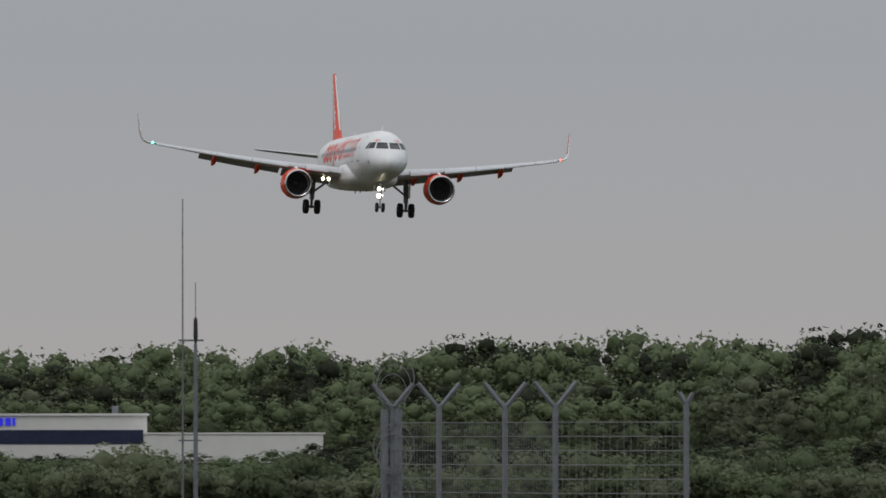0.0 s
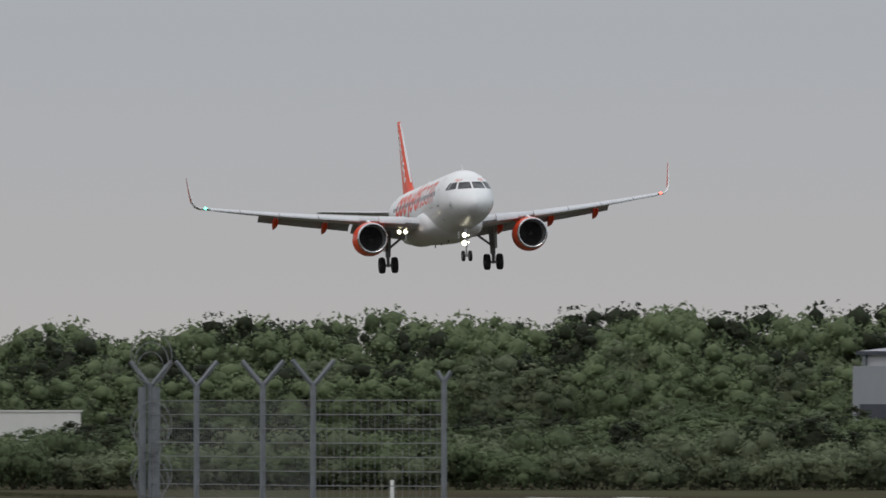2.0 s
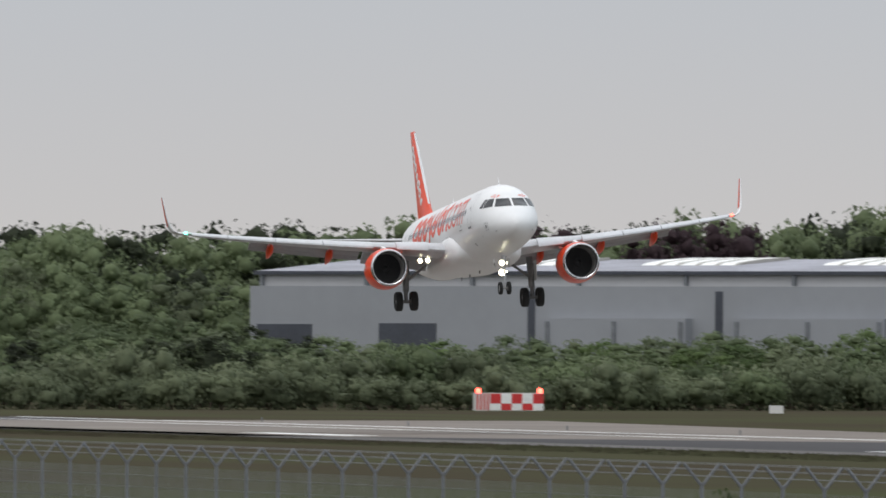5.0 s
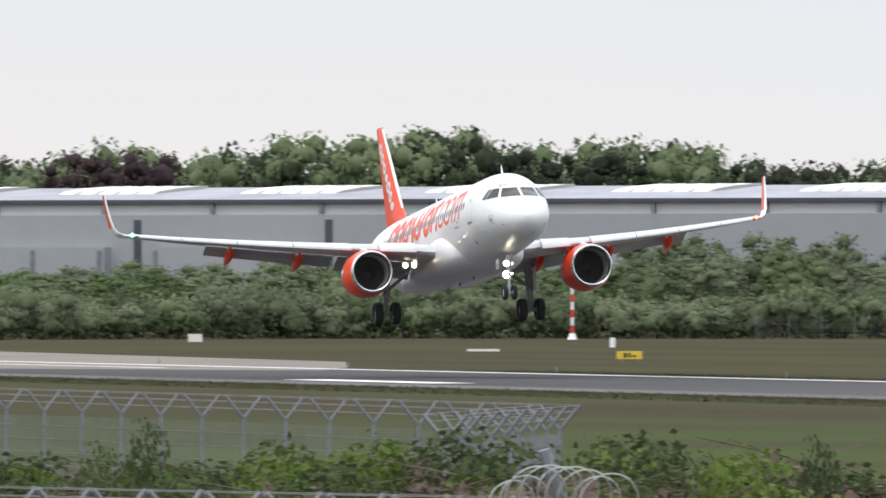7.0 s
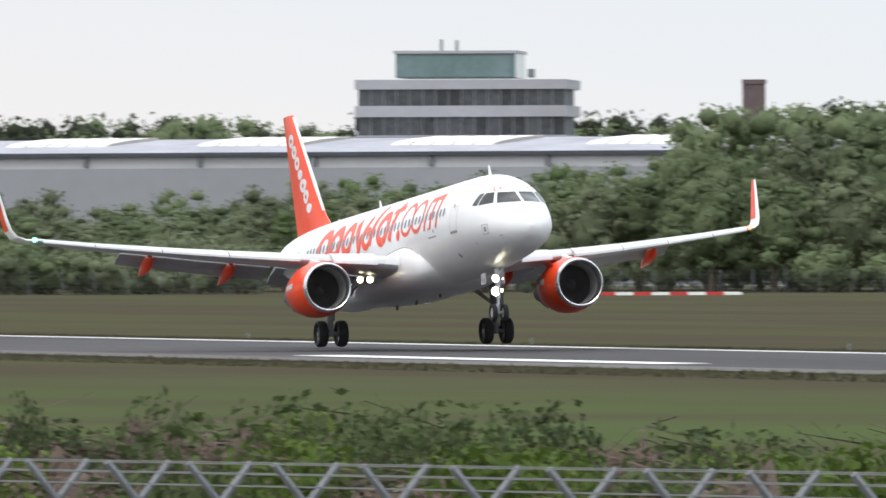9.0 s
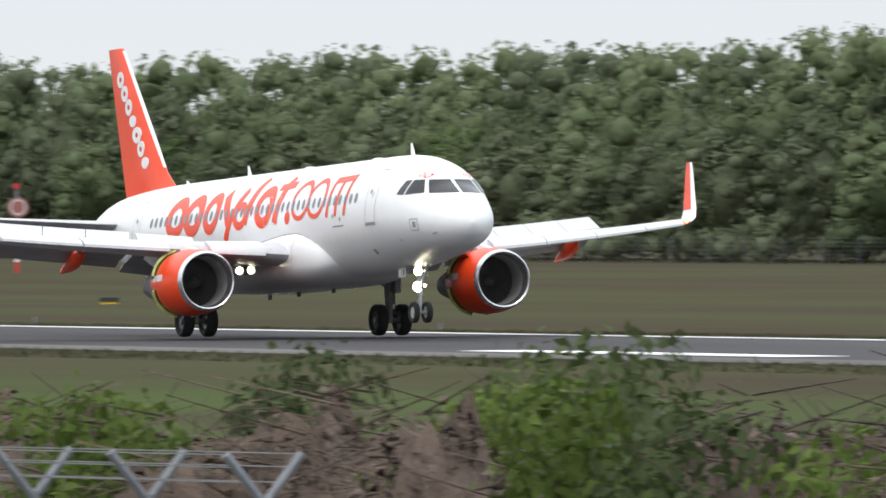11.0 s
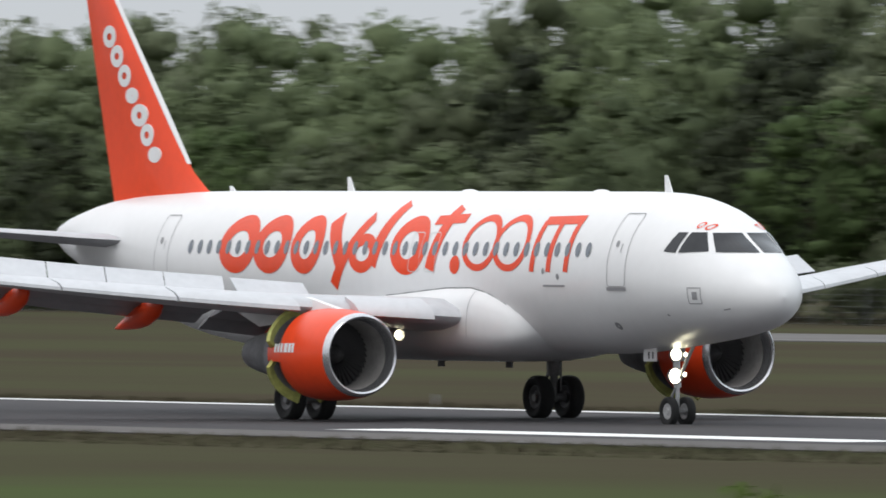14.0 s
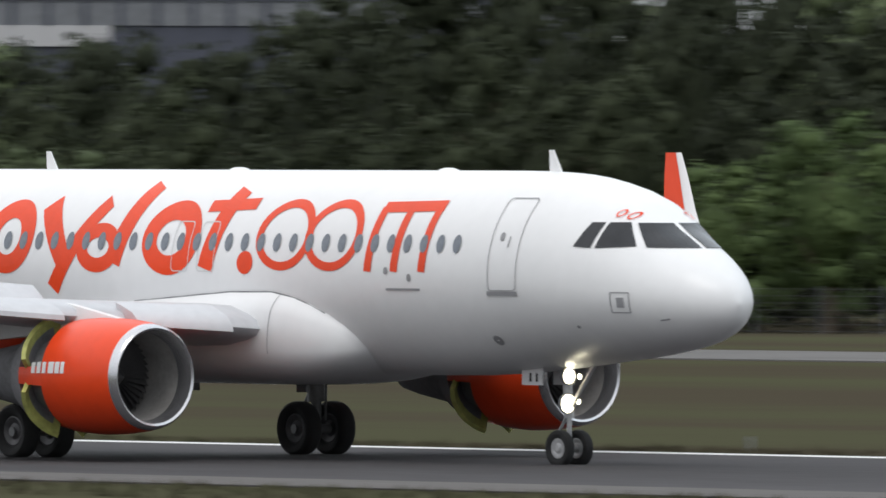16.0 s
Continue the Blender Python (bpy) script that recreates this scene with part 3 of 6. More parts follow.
def build_wing(jet, side):
    def put(y, pts):
        return [(x, side * (y - HINGE[1]), z) for x, z in pts]

    ys = [0.4, 2, 3.5, 5, 6.4, 8, 10, 12, 14, 15.5, 16.4]
    s = Shape().loft([put(y, airfoil(y, min(leading(y), leading(3.3)) - 0.12, trailing(y) + (0.9 if y < 12.6 else 0.0), 0.13 * (leading(y) - trailing(y)))) for y in ys])
    wing = part("wing", s, WINGGREY, jet, "pale grey swept wing", smooth=True)
    wing.matrix_basis = pose(HINGE[0], side * HINGE[1], HINGE[2])
    for a, b in ((3.3, 5.0), (6.3, 9.0), (9.05, 11.6), (11.65, 14.2), (14.25, 16.2)):
        rings = []
        for y in (a, (a + b) / 2, b):
            c = leading(y) - trailing(y)
            x0, z = leading(y) + 0.3, wing_z(y) - 0.08
            t = 0.04 * c + 0.04
            ring = [(x0, z - 0.04), (x0 - 0.02, z + t * 0.3), (x0 - 0.2, z + t * 0.95), (x0 - 0.55, z + t * 1.5), (x0 - 0.75, z + t * 1.75), (x0 - 0.7, z + t * 1.3), (x0 - 0.3, z + t * 0.2), (x0 - 0.12, z - 0.07)]
            rings.append(put(y, ring))
        part("slat", Shape().loft(rings), SLATPAINT, wing, "pale grey extended leading edge slat", smooth=True)
    for a, b in ((2.3, 6.25), (6.45, 12.7)):
        for step, (c0, x, z, ang, th) in enumerate(((1.15, 0.75, -0.06, 17, 0.15), (0.75, -0.32, -0.38, 28, 0.09))):
            rings = []
            for y in (a, (a + b) / 2, b):
                k = (leading(y) - trailing(y)) / 6.2
                k = (0.55 + 0.45 * k) * (1.0 if a < 5 else 0.8)
                ring = []
                for t, h in ((0, 0), (0.08, 0.7), (0.3, 1), (0.7, 0.55), (1, 0.05), (0.7, -0.25), (0.3, -0.4), (0.08, -0.4)):
                    px, pz = -t * c0 * k, h * th * k
                    ca, sa = math.cos(radians(ang)), math.sin(radians(ang))
                    ring.append((trailing(y) + x * k + px * ca + pz * sa, wing_z(y) + z * k + px * sa + pz * ca))
                rings.append(put(y, ring))
            part("flap", Shape().loft(rings), FLAPGREY, wing, "grey lowered trailing edge flap", smooth=True)
    s = Shape().loft([put(y, airfoil(y, trailing(y) + 0.75, trailing(y) - 0.05, 0.12)) for y in (12.8, 14.5, 16.3)])
    part("aileron", s, WHITE, wing)
    for y, ln in ((4.4, 1.7), (8.2, 2.1), (11.6, 1.8)):
        rings = []
        for t, r in ((0, 0.06), (0.1, 0.2), (0.3, 0.27), (0.5, 0.24), (0.75, 0.14), (0.92, 0.06), (1, 0.012)):
            cx, cz = trailing(y) + 1.3 - t * (ln + 0.5), wing_z(y) - 0.2 - t * 0.62
            rings.append([(cx, side * (y - HINGE[1]) + math.cos(q) * r * 0.8, cz + math.sin(q) * r * 1.25) for q in [2 * math.pi * k / 12 for k in range(12)]])
        part("flap_track_fairing", Shape().loft(rings), ORANGE, wing, "orange flap track fairing", smooth=True)
    rings = []
    for y, z, x0, c, t in ((16.38, 0.0, 0.0, 1.62, 0.17), (16.8, 0.04, -0.25, 1.56, 0.15), (17.1, 0.22, -0.6, 1.42, 0.12), (17.27, 0.55, -0.98, 1.25, 0.1), (17.36, 1.1, -1.35, 1.05, 0.085), (17.44, 1.8, -1.72, 0.8, 0.07), (17.5, 2.35, -2.05, 0.52, 0.05)):
        lean = min(1.0, z / 0.5)
        base_x, base_z = leading(16.38) - 0.1, wing_z(16.38)
        ring = []
        for u, h in ((0, 0), (0.05, 0.7), (0.3, 1), (0.7, 0.6), (1, 0.02), (0.7, -0.6), (0.3, -1), (0.05, -0.7)):
            off = h * t / 2
            ring.append((base_x + x0 - u * c, side * (y - HINGE[1] - off * lean), base_z + z + off * (1 - lean)))
        rings.append(ring)
    part("sharklet", Shape().loft(rings[:3]), WHITE, wing, "white curved base of the wingtip fence", smooth=True)
    part("sharklet_blade", Shape().loft(rings[2:]), WHITE, wing, "upturned wingtip blade in white and orange", smooth=True)
    for q in (-1, 1):
        rows = []
        for k in range(7):
            i = 3 + k * 3 / 6
            a, b = rings[int(min(i, 5))], rings[int(min(i, 5)) + 1]
            t = i - int(min(i, 5))
            line = []
            for m in ((3, 2, 2), (4, 4, 4)):
                j = m[0] if q > 0 else {3: 5, 4: 4}[m[0]]
                jj = {3: 2, 5: 6, 4: 4}[j] if m[0] == 3 else 4
                p = Vector(a[jj]).lerp(Vector(b[jj]), t)
                line.append(p + Vector((0, -side * q * 0.012, 0)))
            rows.append([line[0].lerp(line[1], u) for u in (0, 0.33, 0.66, 1)])
        part("sharklet_panel", Shape().grid(rows), ORANGE, wing, "orange rear of the wingtip blade")
    lamp = Shape().lathe([(-0.1, 0.02), (-0.05, 0.09), (0.05, 0.09), (0.12, 0.02)], (leading(16.45) - 0.12, side * 14.5, wing_z(16.45) + 0.02), 10)
    part("nav_light", lamp, LAMPGREEN if side < 0 else LAMPRED, wing)
    spoilers = []
    for a, b in ((4.0, 6.2), (6.6, 8.1), (8.13, 9.6), (9.63, 11.1), (11.13, 12.6)):
        h0, h1 = [Vector((trailing(y) + 1.36, side * (y - 2), wing_z(y) + 0.32 - 0.011 * (y - 4))) for y in (a, b)]
        along = h1 - h0
        back = Vector((-abs(along.y), along.x * side, 0)).normalized() * 0.74 + Vector((0, 0, -0.08))
        s = Shape()
        p = [Vector((0, 0, 0)), along, along + back, back]
        s.add([(*q,) for q in p] + [(q.x, q.y, q.z - 0.03) for q in p], [(0, 1, 2, 3), (7, 6, 5, 4), (0, 4, 5, 1), (1, 5, 6, 2), (2, 6, 7, 3), (3, 7, 4, 0)])
        sp = part("spoiler", s, SLATPAINT, wing, "pale grey spoiler panel")
        sp.matrix_basis = Matrix.Translation(h0)
        spoilers.append((sp, h0, along.normalized() * side))
    if side < 0:
        for dy in (2.95, 3.4):
            lamp = Shape().lathe([(0, 0.15), (0.03, 0.13), (0.04, 0.01)], (3.0, side * (dy - 2), -0.42), 12)
            part("landing_light", lamp, LAMPWARM, wing, "glowing landing light")
            # tube added to block the glowing lens from sideways views
            part("light_hood", Shape().lathe([(-0.1, 0.02), (-0.06, 0.165), (0.5, 0.165), (0.5, 0.15), (-0.02, 0.15)], (3.0, side * (dy - 2), -0.42), 16), BELLY, wing)
    return wing, spoilers


def build_engine(jet, side):
    c = (0, 0, 0)
    cowl = [(6.31, 1.1), (6.12, 1.135), (5.6, 1.19), (4.9, 1.215), (4.35, 1.185), (4.15, 1.165)]
    s = Shape().lathe(cowl, c, 48)
    # rear ring and four spines between the reverser openings
    ring = Shape().lathe([(3.2, 0.99), (2.85, 0.93), (2.85, 0.82), (3.2, 0.88), (3.2, 0.99)], c, 48)
    spines = []
    for phi in (0, 90, 180, 270):
        rows = [[(x, math.sin(radians(phi + a)) * r, math.cos(radians(phi + a)) * r) for a in (-10, -5, 0, 5, 10)] for x, r in ((4.17, 0.98), (4.17, 1.165), (3.65, 1.08), (3.19, 0.992), (3.19, 0.87), (4.17, 0.98))]
        spines.append(Shape().grid(rows))
    eng = part("engine", s, ORANGE, jet, "orange engine nacelle", smooth=True)
    eng.matrix_basis = pose(0, side * 5.75, 1.8)
    part("nozzle_ring", ring, UNDER, eng, smooth=True)
    for spine in spines:
        part("cowl_spine", spine, ORANGE, eng, smooth=True)
    part("inlet_lip", Shape().lathe([(6.31, 1.101), (6.38, 1.085), (6.45, 1.06), (6.5, 1.01), (6.47, 0.965), (6.3, 0.925), (6.1, 0.905)], c, 48), SILVER, eng, "polished silver inlet lip", smooth=True)
    part("inlet_duct", Shape().lathe([(6.1, 0.905), (5.7, 0.885), (5.1, 0.885), (5.0, 0.885)], c, 48), INLET, eng, smooth=True)
    part("fan_disc", Shape().lathe([(5.02, 0.885), (4.98, 0.4), (4.98, 0.01)], c, 36), DARKMETAL, eng)
    blade = Shape()
    blade.add([(5.12, 0.25, -0.03), (5.02, 0.25, 0.05), (5.04, 0.87, 0.1), (5.2, 0.87, -0.06)], [(0, 1, 2, 3)])
    blade_mesh = blade.mesh("fan_blade", DARKMETAL)
    for k in range(36):
        ob = new("fan_blade", blade_mesh)
        ob.parent = eng
        ob.matrix_basis = pose(0, 0, 0, 10 * k)
    part("spinner", Shape().lathe([(5.45, 0.01), (5.35, 0.1), (5.15, 0.21), (5.0, 0.26)], c, 24), DARKMETAL, eng, smooth=True)
    part("reverser_cavity", Shape().lathe([(4.15, 1.16), (4.13, 0.84), (3.0, 0.76), (2.85, 0.82)], c, 32), UNDER, eng, "dark reverser cavity", smooth=True)
    part("core_nozzle", Shape().lathe([(3.2, 0.72), (2.2, 0.66), (1.2, 0.5), (0.75, 0.4), (0.75, 0.34), (1.3, 0.4)], c, 32), UNDER, eng, "dark metal exhaust nozzle", smooth=True)
    py = Shape().loft([[(5.6, -0.1, 1.15), (5.6, 0.1, 1.15), (2.4, 0.22, 0.8), (1.0, 0.02, 0.7), (1.0, -0.02, 0.7), (2.4, -0.22, 0.8)], [(3.6, -0.08, 1.5), (3.6, 0.08, 1.5), (2.2, 0.2, 1.45), (-0.6, 0.02, 1.2), (-0.6, -0.02, 1.2), (2.2, -0.2, 1.45)]])
    part("pylon", py, WHITE, eng)
    strake = Shape().box(4.4, 5.3, -0.01, 0.01, 0.0, 0.22)
    part("strake", strake, ORANGE, eng, at=pose(0, 0, 0, -45 if side < 0 else 45) @ pose(0, 0, 1.19))
    mark = Shape()

    def hull(x):
        return float(np.interp(-x, [-6.12, -5.6, -4.9, -4.35, -4.15, -3.65, -3.19], [1.135, 1.19, 1.215, 1.185, 1.165, 1.08, 0.99])) + 0.01

    for k, (x, w) in enumerate(((3.75, 0.16), (3.98, 0.16), (4.2, 0.14), (4.42, 0.2), (4.66, 0.16), (4.86, 0.12))):
        rows = [[(x + u * w, -math.cos(q) * hull(x + u * w), math.sin(q) * hull(x + u * w)) for u in (0, 0.5, 1)] for q in [0.05 + 0.2 * j / 5 for j in range(6)]]
        mark.grid(rows)
    part("nacelle_emblem", mark, WHITE, eng, "small white bars on the nacelle")
    doors = []
    for phi in (45, 135, 225, 315):
        s = Shape()
        outer, inner = [], []
        for i in range(5):
            x = 0.93 * i / 4
            r = 0.982 + 0.166 * i / 4
            outer.append([(x, math.sin(radians(a)) * r, math.cos(radians(a)) * r - 0.98) for a in range(-36, 37, 9)])
            inner.append([(x, math.sin(radians(a)) * (r - 0.09), math.cos(radians(a)) * (r - 0.09) - 0.98) for a in range(-36, 37, 9)])
        s.grid(outer)
        k = len(s.f)
        s.grid(inner)
        n = 9
        edge = [(0, j) for j in range(n)] + [(i, n - 1) for i in range(1, 5)] + [(4, j) for j in range(n - 2, -1, -1)] + [(i, 0) for i in range(3, 0, -1)]
        base = len(outer) * n
        for a, b in zip(edge, edge[1:] + edge[:1]):
            s.f.append((a[0] * n + a[1], b[0] * n + b[1], base + b[0] * n + b[1], base + a[0] * n + a[1]))
        edged = {i * 8 + j for i in range(4) for j in range(8) if i in (0, 3) or j in (0, 7)}
        d = part("reverser_door", s, [ORANGE, UNDER, PRIMER], eng, "orange reverser door with yellow-green inside")
        for p in d.data.polygons:
            p.material_index = 0 if p.index < k else 1 if p.index < 2 * k and p.index - k not in edged else 2
        shut = pose(3.2, 0, 0, phi) @ pose(0, 0, 0.98)
        ajar = pose(3.05, 0, 0, phi) @ pose(0, 0, 0.45, 0, -52, 0)
        d.matrix_basis = shut
        doors.append((d, shut, ajar))
    return eng, doors


def build_tail(jet):
    def section(z, x0, x1, t):
        c = x0 - x1
        return [(x0 - u * c, h * t / 2, z) for u, h in ((0, 0), (0.05, 0.5), (0.25, 1), (0.5, 0.9), (0.8, 0.4), (1, 0.03), (0.8, -0.4), (0.5, -0.9), (0.25, -1), (0.05, -0.5))]

    s = Shape().loft([section(z, x0, x1, t) for z, x0, x1, t in ((5.3, -10.2, -17.4, 0.5), (5.75, -11.1, -17.5, 0.55), (6.1, -12.2, -17.6, 0.55), (6.6, -13.0, -17.75, 0.52), (9.0, -15.2, -18.45, 0.38), (11.4, -17.4, -19.12, 0.24), (11.5, -17.6, -19.15, 0.2))])
    fin = part("tail_fin", s, ORANGE, jet, "tall orange tail fin with white leading edge", smooth=True)
    s = Shape()
    for z0, z1 in ((6.8, 11.4),):
        rings = []
        for k in range(9):
            z = z0 + (z1 - z0) * k / 8
            k1 = (0.125 - 0.05 * k / 8) * min(1.0, 0.55 + 0.2 * k)
            x = -12.28 - (z - 6.15) * 1.46 if z < 6.65 else -13.01 - (z - 6.65) * 0.918
            rings.append([(x + 0.03, 0, z), (x - 0.05, k1 * 0.6, z), (x - 0.11, k1 * 0.8, z), (x - 0.11, -k1 * 0.8, z), (x - 0.05, -k1 * 0.6, z)])
        s.loft(rings)
    part("fin_leading_edge", s, WHITE, fin, "white strip on the fin's leading edge", smooth=True)
    for side in (-1, 1):
        for k in range(7):
            t = k / 6
            x, z = -17.5 + 2.75 * t, 10.3 - 3.25 * t
            y = side * (0.16 + 0.1 * t)
            big = 1.3 if k == 4 else 1.0
            solid = k in (3, 6)
            s = Shape()
            ring_o = [(x + math.cos(a) * 0.36 * big, y, z + math.sin(a) * (0.22 if solid else 0.31)) for a in [2 * math.pi * j / 16 for j in range(16)]]
            ring_i = [(x + math.cos(a) * (0.01 if solid else 0.13), y, z + math.sin(a) * (0.01 if solid else 0.1)) for a in [2 * math.pi * j / 16 for j in range(16)]]
            ring_b = [(q[0], y - side * 0.12, q[2]) for q in ring_o]
            s.loft([ring_b, ring_o, ring_i], caps=False)
            part("fin_emblem", s, WHITE, fin, "white painted oval on the fin")
        rings = []
        for y, z, x0, x1, t in ((0.6, 4.65, -13.6, -17.8, 0.42), (2.5, 4.78, -14.85, -18.3, 0.34), (6.0, 5.08, -17.2, -19.2, 0.18), (6.22, 5.1, -17.6, -19.2, 0.1)):
            c = x0 - x1
            rings.append([(x0 - u * c, side * y, z + h * t / 2) for u, h in ((0, 0), (0.05, 0.5), (0.3, 1), (0.7, 0.5), (1, 0.03), (0.7, -0.5), (0.3, -1), (0.05, -0.5))])
        part("tailplane", Shape().loft(rings), WINGGREY, jet, "grey horizontal tailplane", smooth=True)
    part("tail_cone", Shape().lathe([(0.3, 0.2), (0, 0.17), (-0.25, 0.14), (-0.25, 0.1), (0, 0.1)], (-20.4, 0, 4.82), 16), UNDER, jet, smooth=True)


def wheel(parent, y, z, r, w):
    half = w / 2
    part("tyre", Shape().lathe([(y - half * 0.55, r * 0.55), (y - half * 0.95, r * 0.72), (y - half, r * 0.86), (y - half * 0.8, r * 0.96), (y - half * 0.4, r), (y + half * 0.4, r), (y + half * 0.8, r * 0.96), (y + half, r * 0.86), (y + half * 0.95, r * 0.72), (y + half * 0.55, r * 0.55)], (0, 0, z), 32, "y"), RUBBER, parent, "black rubber tyre", smooth=True)
    part("wheel_rim", Shape().lathe([(y - half * 0.5, 0.02), (y - half * 0.5, r * 0.2), (y - half * 0.35, r * 0.3), (y - half * 0.6, r * 0.5), (y - half * 0.55, r * 0.56), (y + half * 0.55, r * 0.56), (y + half * 0.6, r * 0.5), (y + half * 0.35, r * 0.3), (y + half * 0.5, r * 0.2), (y + half * 0.5, 0.02)], (0, 0, z), 24, "y"), RIM if r < 0.5 else DARKMETAL, parent, "metal wheel rim", smooth=True)


def build_gear(jet):
    legs = []
    for side in (-1, 1):
        s = Shape()
        s.tube([(0, 0, 0.45), (0, 0, 1.3)], 0.11, 12).tube([(0, 0, 1.15), (0.05, -side * 0.1, 3.0)], 0.19, 12)
        s.tube([(0, -0.62, 0.57), (0, 0.62, 0.57)], 0.1, 12)
        s.tube([(0.04, 0, 1.7), (-0.1, -side * 1.3, 2.7)], 0.085, 8)
        s.tube([(0.1, 0, 1.55), (0.75, 0, 2.55)], 0.07, 8)
        s.tube([(0.17, side * 0.12, 0.75), (0.2, side * 0.12, 2.3)], 0.025, 6)
        s.tube([(-0.14, 0, 0.7), (-0.4, 0, 1.05), (-0.14, 0, 1.45)], 0.05, 6)
        g = part("main_gear_leg", s, GEARSHADED, jet, "main landing gear leg, grey darkened for shade", smooth=True)
        wheel(g, -0.46, 0.58, 0.58, 0.42)
        wheel(g, 0.46, 0.58, 0.58, 0.42)
        part("gear_door", Shape().box(-0.45, 0.5, side * 0.24 - 0.02, side * 0.24 + 0.02, 1.55, 2.75), BELLY, g)
        g.matrix_basis = pose(0, side * 3.8, 0)
        legs.append((g, (0, side * 3.8)))
    s = Shape()
    s.tube([(0, 0, 0.32), (0, 0, 1.1)], 0.055, 10).tube([(0, 0, 1.0), (-0.12, 0, 2.3)], 0.1, 10)
    s.tube([(0, -0.32, 0.38), (0, 0.32, 0.38)], 0.06, 10)
    s.tube([(0.05, 0, 1.2), (0.9, 0, 2.2)], 0.05, 8)
    s.tube([(-0.1, 0, 0.5), (-0.3, 0, 0.75), (-0.1, 0, 1.0)], 0.035, 6)
    nose = part("nose_gear_leg", s, STRUT, jet, "pale nose landing gear leg", smooth=True)
    wheel(nose, -0.25, 0.38, 0.38, 0.22)
    wheel(nose, 0.25, 0.38, 0.38, 0.22)
    # lenses oversized to stand in for glare; housings added to shield the leg
    for y, z, r in ((-0.12, 1.86, 0.16), (-0.14, 1.3, 0.19), (0.13, 1.34, 0.06), (0.16, 1.85, 0.06)):
        part("lamp_housing", Shape().lathe([(-0.12, 0.01), (-0.12, r * 0.7), (-0.02, r * 1.12), (0.07, r * 1.12), (0.07, r * 1.04)], (0.08, y, z), 16), UNDER, nose, "dark lamp housing")
        part("taxi_light", Shape().lathe([(-0.02, 0.01), (-0.02, r), (0.04, r * 0.95), (0.06, 0.01)], (0.08, y, z), 16), LAMPWARM, nose, "glowing white taxi light")
    for side in (-1, 1):
        d = part("nose_gear_door", Shape().box(-0.75, -0.1, -0.015, 0.015, 1.62, 2.1), BELLY, nose, at=pose(-0.25, side * 0.42, 0.05, 0))
        for x in (-0.52, -0.72):
            part("door_mark", Shape().box(x - 0.03, x + 0.03, side * 0.44 - 0.004, side * 0.44 + 0.004, 1.74, 1.92), BLACKPAINT, nose)
    nose.matrix_basis = pose(12.9, 0, 0)
    legs.append((nose, (12.9, 0)))
    return legs


def build_jet():
    jet = thing("airliner", "white and orange twin-engine passenger jet landing with gear down", "airplane")
    build_fuselage(jet)
    build_livery(jet)
    moving = {"wings": [build_wing(jet, s) for s in (-1, 1)], "engines": [build_engine(jet, s) for s in (-1, 1)]}
    build_tail(jet)
    moving["legs"] = build_gear(jet)
    return jet, moving


JET, MOVING = build_jet()


# ---- trees and bushes ----
rng = np.random.default_rng(7)


def lumps(d, phase):
    """Uneven swelling of a lobe, by direction."""
    return 1 + 0.16 * np.sin(6.2 * d[:, 0] + phase) * np.sin(5.6 * d[:, 1] + 1.7 * phase) + 0.12 * np.sin(8.1 * d[:, 2] + 3 * d[:, 0] + 0.6 * phase)


